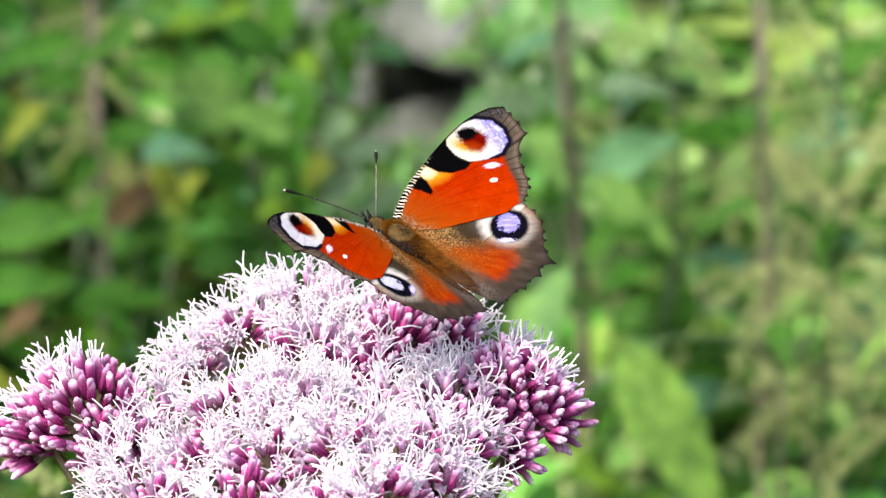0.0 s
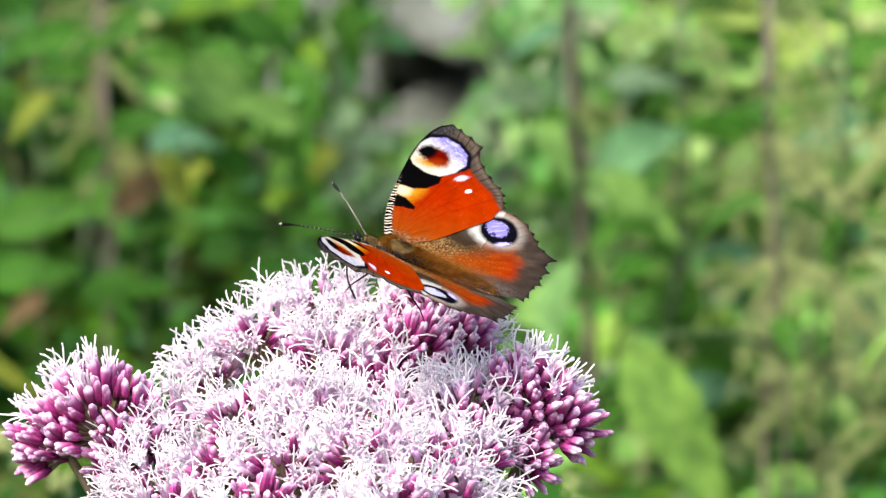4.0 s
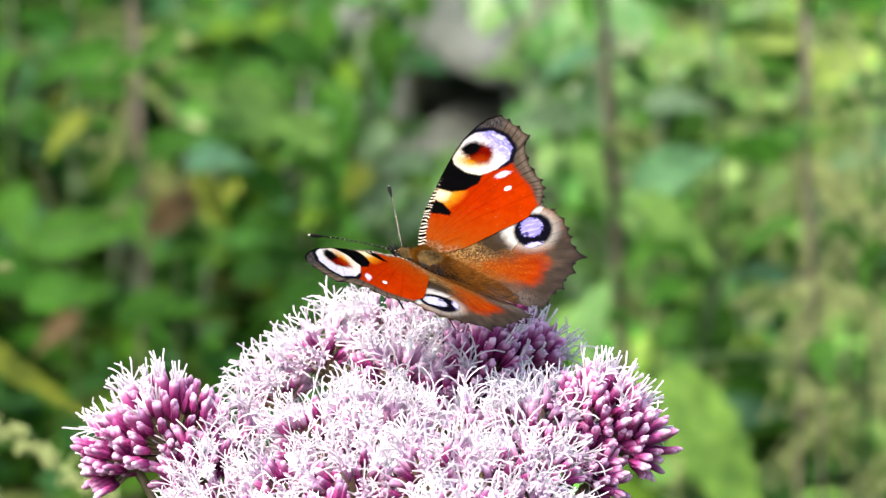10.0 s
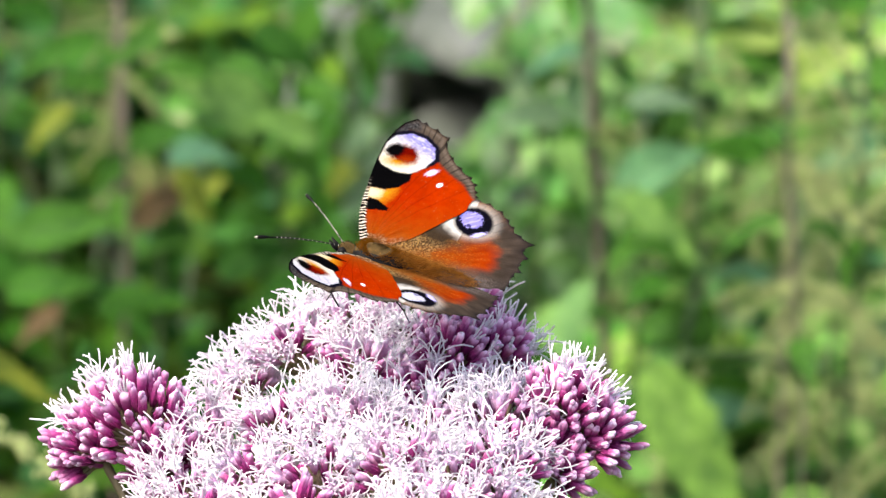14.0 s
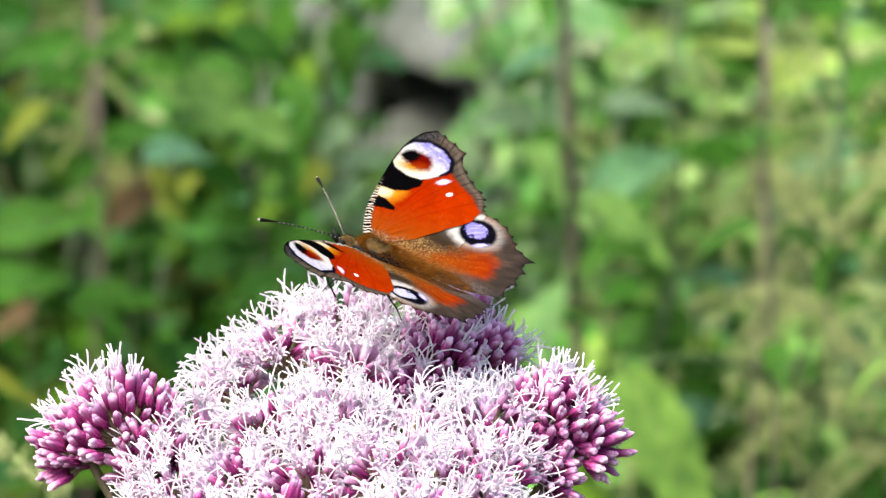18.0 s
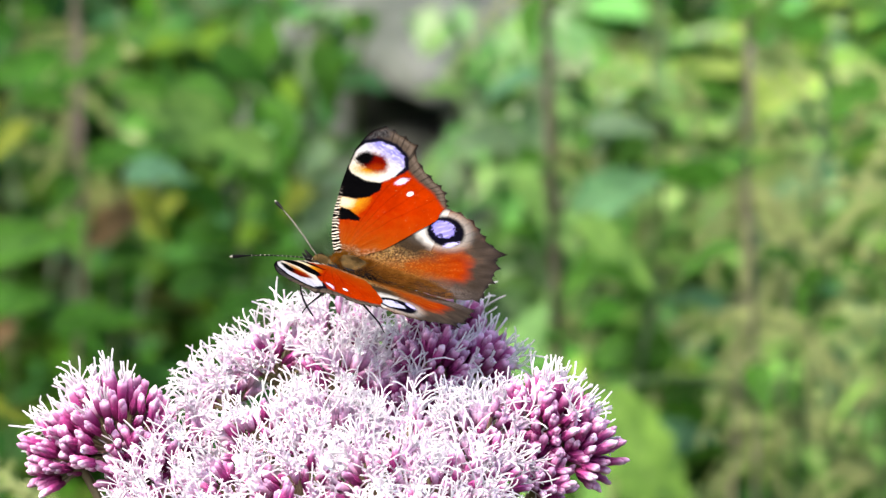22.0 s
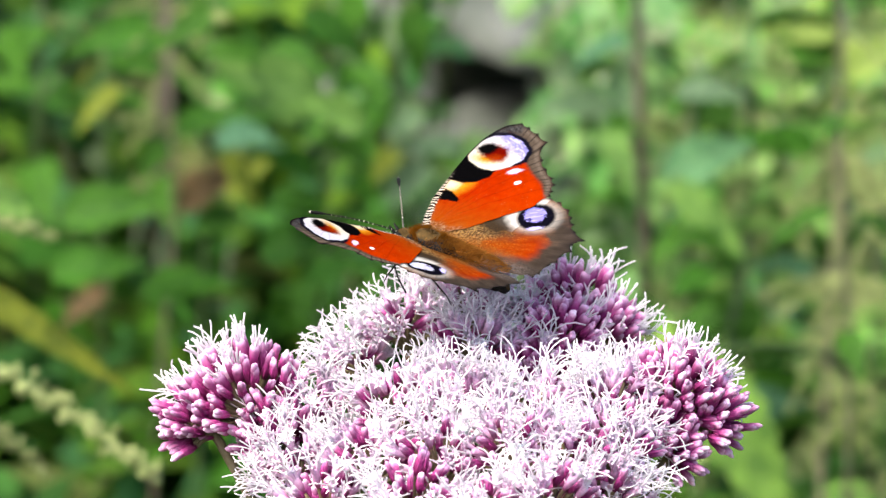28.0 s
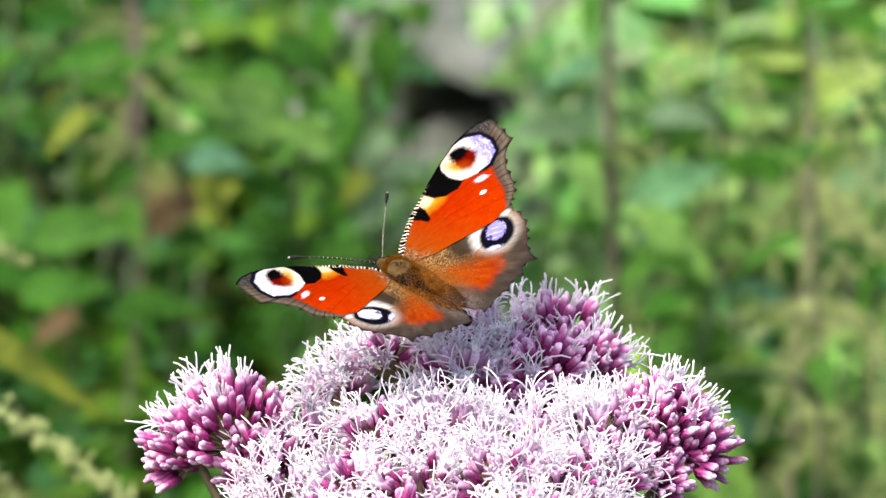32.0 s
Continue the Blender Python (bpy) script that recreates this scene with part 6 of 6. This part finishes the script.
    for wing in wings["right"]:
        walk(wing, [
            (0.0, pose(0, -0.0015, 0.001, -30.1)),
            (0.5, pose(0, -0.0015, 0.001, -28.9)),
            (1.0, pose(0, -0.0015, 0.001, -29.5)),
            (1.5, pose(0, -0.0015, 0.001, -30.5)),
            (2.0, pose(0, -0.0015, 0.001, -31.8)),
            (2.5, pose(0, -0.0015, 0.001, -31.3)),
            (3.0, pose(0, -0.0015, 0.001, -29.0)),
            (3.5, pose(0, -0.0015, 0.001, -27.2)),
            (5.5, pose(0, -0.0015, 0.001, -27.5)),
            (6.0, pose(0, -0.0015, 0.001, -31.2)),
            (6.5, pose(0, -0.0015, 0.001, -35.2)),
            (7.0, pose(0, -0.0015, 0.001, -36.4)),
            (7.5, pose(0, -0.0015, 0.001, -37.0)),
            (8.0, pose(0, -0.0015, 0.001, -36.0)),
            (8.5, pose(0, -0.0015, 0.001, -35.6)),
            (9.0, pose(0, -0.0015, 0.001, -35.0)),
            (9.5, pose(0, -0.0015, 0.001, -34.2)),
            (10.0, pose(0, -0.0015, 0.001, -34.5)),
            (10.5, pose(0, -0.0015, 0.001, -31.8)),
            (11.0, pose(0, -0.0015, 0.001, -35.4)),
            (11.5, pose(0, -0.0015, 0.001, -36.5)),
            (12.0, pose(0, -0.0015, 0.001, -32.1)),
            (12.5, pose(0, -0.0015, 0.001, -34.0)),
            (13.0, pose(0, -0.0015, 0.001, -32.1)),
            (13.5, pose(0, -0.0015, 0.001, -35.6)),
            (14.0, pose(0, -0.0015, 0.001, -31.0)),
            (14.5, pose(0, -0.0015, 0.001, -29.0)),
            (16.5, pose(0, -0.0015, 0.001, -25.3)),
            (17.0, pose(0, -0.0015, 0.001, -24.3)),
            (17.5, pose(0, -0.0015, 0.001, -24.7)),
            (18.0, pose(0, -0.0015, 0.001, -22.8)),
            (18.5, pose(0, -0.0015, 0.001, -22.4)),
            (19.0, pose(0, -0.0015, 0.001, -23.0)),
            (19.5, pose(0, -0.0015, 0.001, -23.1)),
            (20.0, pose(0, -0.0015, 0.001, -22.8)),
            (20.5, pose(0, -0.0015, 0.001, -23.2)),
            (21.0, pose(0, -0.0015, 0.001, -19.9)),
            (21.5, pose(0, -0.0015, 0.001, -22.6)),
            (22.0, pose(0, -0.0015, 0.001, -26.8)),
            (22.5, pose(0, -0.0015, 0.001, -29.4)),
            (23.0, pose(0, -0.0015, 0.001, -29.1)),
            (23.2, pose(0, -0.0015, 0.001, -31.5)),
            (23.4, pose(0, -0.0015, 0.001, -25.6)),
            (23.5, pose(0, -0.0015, 0.001, -24.9)),
            (23.65, pose(0, -0.0015, 0.001, -26.5)),
            (23.8, pose(0, -0.0015, 0.001, -33.0)),
            (24.0, pose(0, -0.0015, 0.001, -20.1)),
            (24.5, pose(0, -0.0015, 0.001, -23.4)),
            (25.0, pose(0, -0.0015, 0.001, -26.5)),
            (25.5, pose(0, -0.0015, 0.001, -25.9)),
            (27.5, pose(0, -0.0015, 0.001, -26.5)),
            (28.0, pose(0, -0.0015, 0.001, -26.2)),
            (28.5, pose(0, -0.0015, 0.001, -26.0)),
            (29.0, pose(0, -0.0015, 0.001, -26.8)),
            (29.5, pose(0, -0.0015, 0.001, -26.0)),
            (30.0, pose(0, -0.0015, 0.001, -25.7)),
            (30.5, pose(0, -0.0015, 0.001, -24.0)),
            (31.0, pose(0, -0.0015, 0.001, -25.7)),
            (31.5, pose(0, -0.0015, 0.001, -25.3)),
            (32.0, pose(0, -0.0015, 0.001, -27.8)),
        ])
    for wing in wings["left"]:
        walk(wing, [
            (0.0, pose(0, 0.0015, 0.001, 30.9)),
            (0.5, pose(0, 0.0015, 0.001, 30.2)),
            (1.0, pose(0, 0.0015, 0.001, 28.7)),
            (1.5, pose(0, 0.0015, 0.001, 28.3)),
            (2.0, pose(0, 0.0015, 0.001, 30.2)),
            (2.5, pose(0, 0.0015, 0.001, 29.9)),
            (3.0, pose(0, 0.0015, 0.001, 27.3)),
            (3.5, pose(0, 0.0015, 0.001, 27.7)),
            (5.5, pose(0, 0.0015, 0.001, 28.3)),
            (6.0, pose(0, 0.0015, 0.001, 30.5)),
            (6.5, pose(0, 0.0015, 0.001, 36.5)),
            (7.0, pose(0, 0.0015, 0.001, 36.3)),
            (7.5, pose(0, 0.0015, 0.001, 36.6)),
            (8.0, pose(0, 0.0015, 0.001, 35.3)),
            (8.5, pose(0, 0.0015, 0.001, 33.8)),
            (9.0, pose(0, 0.0015, 0.001, 33.4)),
            (9.5, pose(0, 0.0015, 0.001, 31.5)),
            (10.0, pose(0, 0.0015, 0.001, 32.4)),
            (10.5, pose(0, 0.0015, 0.001, 29.8)),
            (11.0, pose(0, 0.0015, 0.001, 30.4)),
            (11.5, pose(0, 0.0015, 0.001, 33.5)),
            (12.0, pose(0, 0.0015, 0.001, 29.7)),
            (12.5, pose(0, 0.0015, 0.001, 32.0)),
            (13.0, pose(0, 0.0015, 0.001, 29.8)),
            (13.2, pose(0, 0.0015, 0.001, 29.0)),
            (13.4, pose(0, 0.0015, 0.001, 26.0)),
            (13.5, pose(0, 0.0015, 0.001, 25.5)),
            (13.6, pose(0, 0.0015, 0.001, 23.0)),
            (13.7, pose(0, 0.0015, 0.001, 28.0)),
            (13.8, pose(0, 0.0015, 0.001, 36.0)),
            (13.9, pose(0, 0.0015, 0.001, 29.0)),
            (14.0, pose(0, 0.0015, 0.001, 22.0)),
            (14.2, pose(0, 0.0015, 0.001, 22.5)),
            (14.5, pose(0, 0.0015, 0.001, 23.5)),
            (16.5, pose(0, 0.0015, 0.001, 28.2)),
            (17.0, pose(0, 0.0015, 0.001, 27.5)),
            (17.5, pose(0, 0.0015, 0.001, 27.6)),
            (18.0, pose(0, 0.0015, 0.001, 27.0)),
            (18.5, pose(0, 0.0015, 0.001, 26.7)),
            (19.0, pose(0, 0.0015, 0.001, 27.1)),
            (19.5, pose(0, 0.0015, 0.001, 27.0)),
            (20.0, pose(0, 0.0015, 0.001, 27.9)),
            (20.5, pose(0, 0.0015, 0.001, 27.5)),
            (21.0, pose(0, 0.0015, 0.001, 21.9)),
            (21.5, pose(0, 0.0015, 0.001, 26.4)),
            (22.0, pose(0, 0.0015, 0.001, 32.5)),
            (22.5, pose(0, 0.0015, 0.001, 29.5)),
            (23.0, pose(0, 0.0015, 0.001, 31.6)),
            (23.2, pose(0, 0.0015, 0.001, 34.5)),
            (23.4, pose(0, 0.0015, 0.001, 28.5)),
            (23.5, pose(0, 0.0015, 0.001, 27.0)),
            (23.65, pose(0, 0.0015, 0.001, 30.0)),
            (23.8, pose(0, 0.0015, 0.001, 35.0)),
            (23.9, pose(0, 0.0015, 0.001, 31.0)),
            (24.0, pose(0, 0.0015, 0.001, 22.9)),
            (24.5, pose(0, 0.0015, 0.001, 24.5)),
            (24.8, pose(0, 0.0015, 0.001, 26.0)),
            (24.9, pose(0, 0.0015, 0.001, 32.5)),
            (25.0, pose(0, 0.0015, 0.001, 37.5)),
            (25.1, pose(0, 0.0015, 0.001, 33.5)),
            (25.2, pose(0, 0.0015, 0.001, 29.0)),
            (25.5, pose(0, 0.0015, 0.001, 30.0)),
            (27.5, pose(0, 0.0015, 0.001, 28.1)),
            (28.0, pose(0, 0.0015, 0.001, 29.5)),
            (28.5, pose(0, 0.0015, 0.001, 25.9)),
            (29.0, pose(0, 0.0015, 0.001, 24.3)),
            (29.5, pose(0, 0.0015, 0.001, 26.4)),
            (30.0, pose(0, 0.0015, 0.001, 29.2)),
            (30.5, pose(0, 0.0015, 0.001, 27.4)),
            (31.0, pose(0, 0.0015, 0.001, 29.6)),
            (31.5, pose(0, 0.0015, 0.001, 31.1)),
            (32.0, pose(0, 0.0015, 0.001, 36.3)),
        ])


motions()
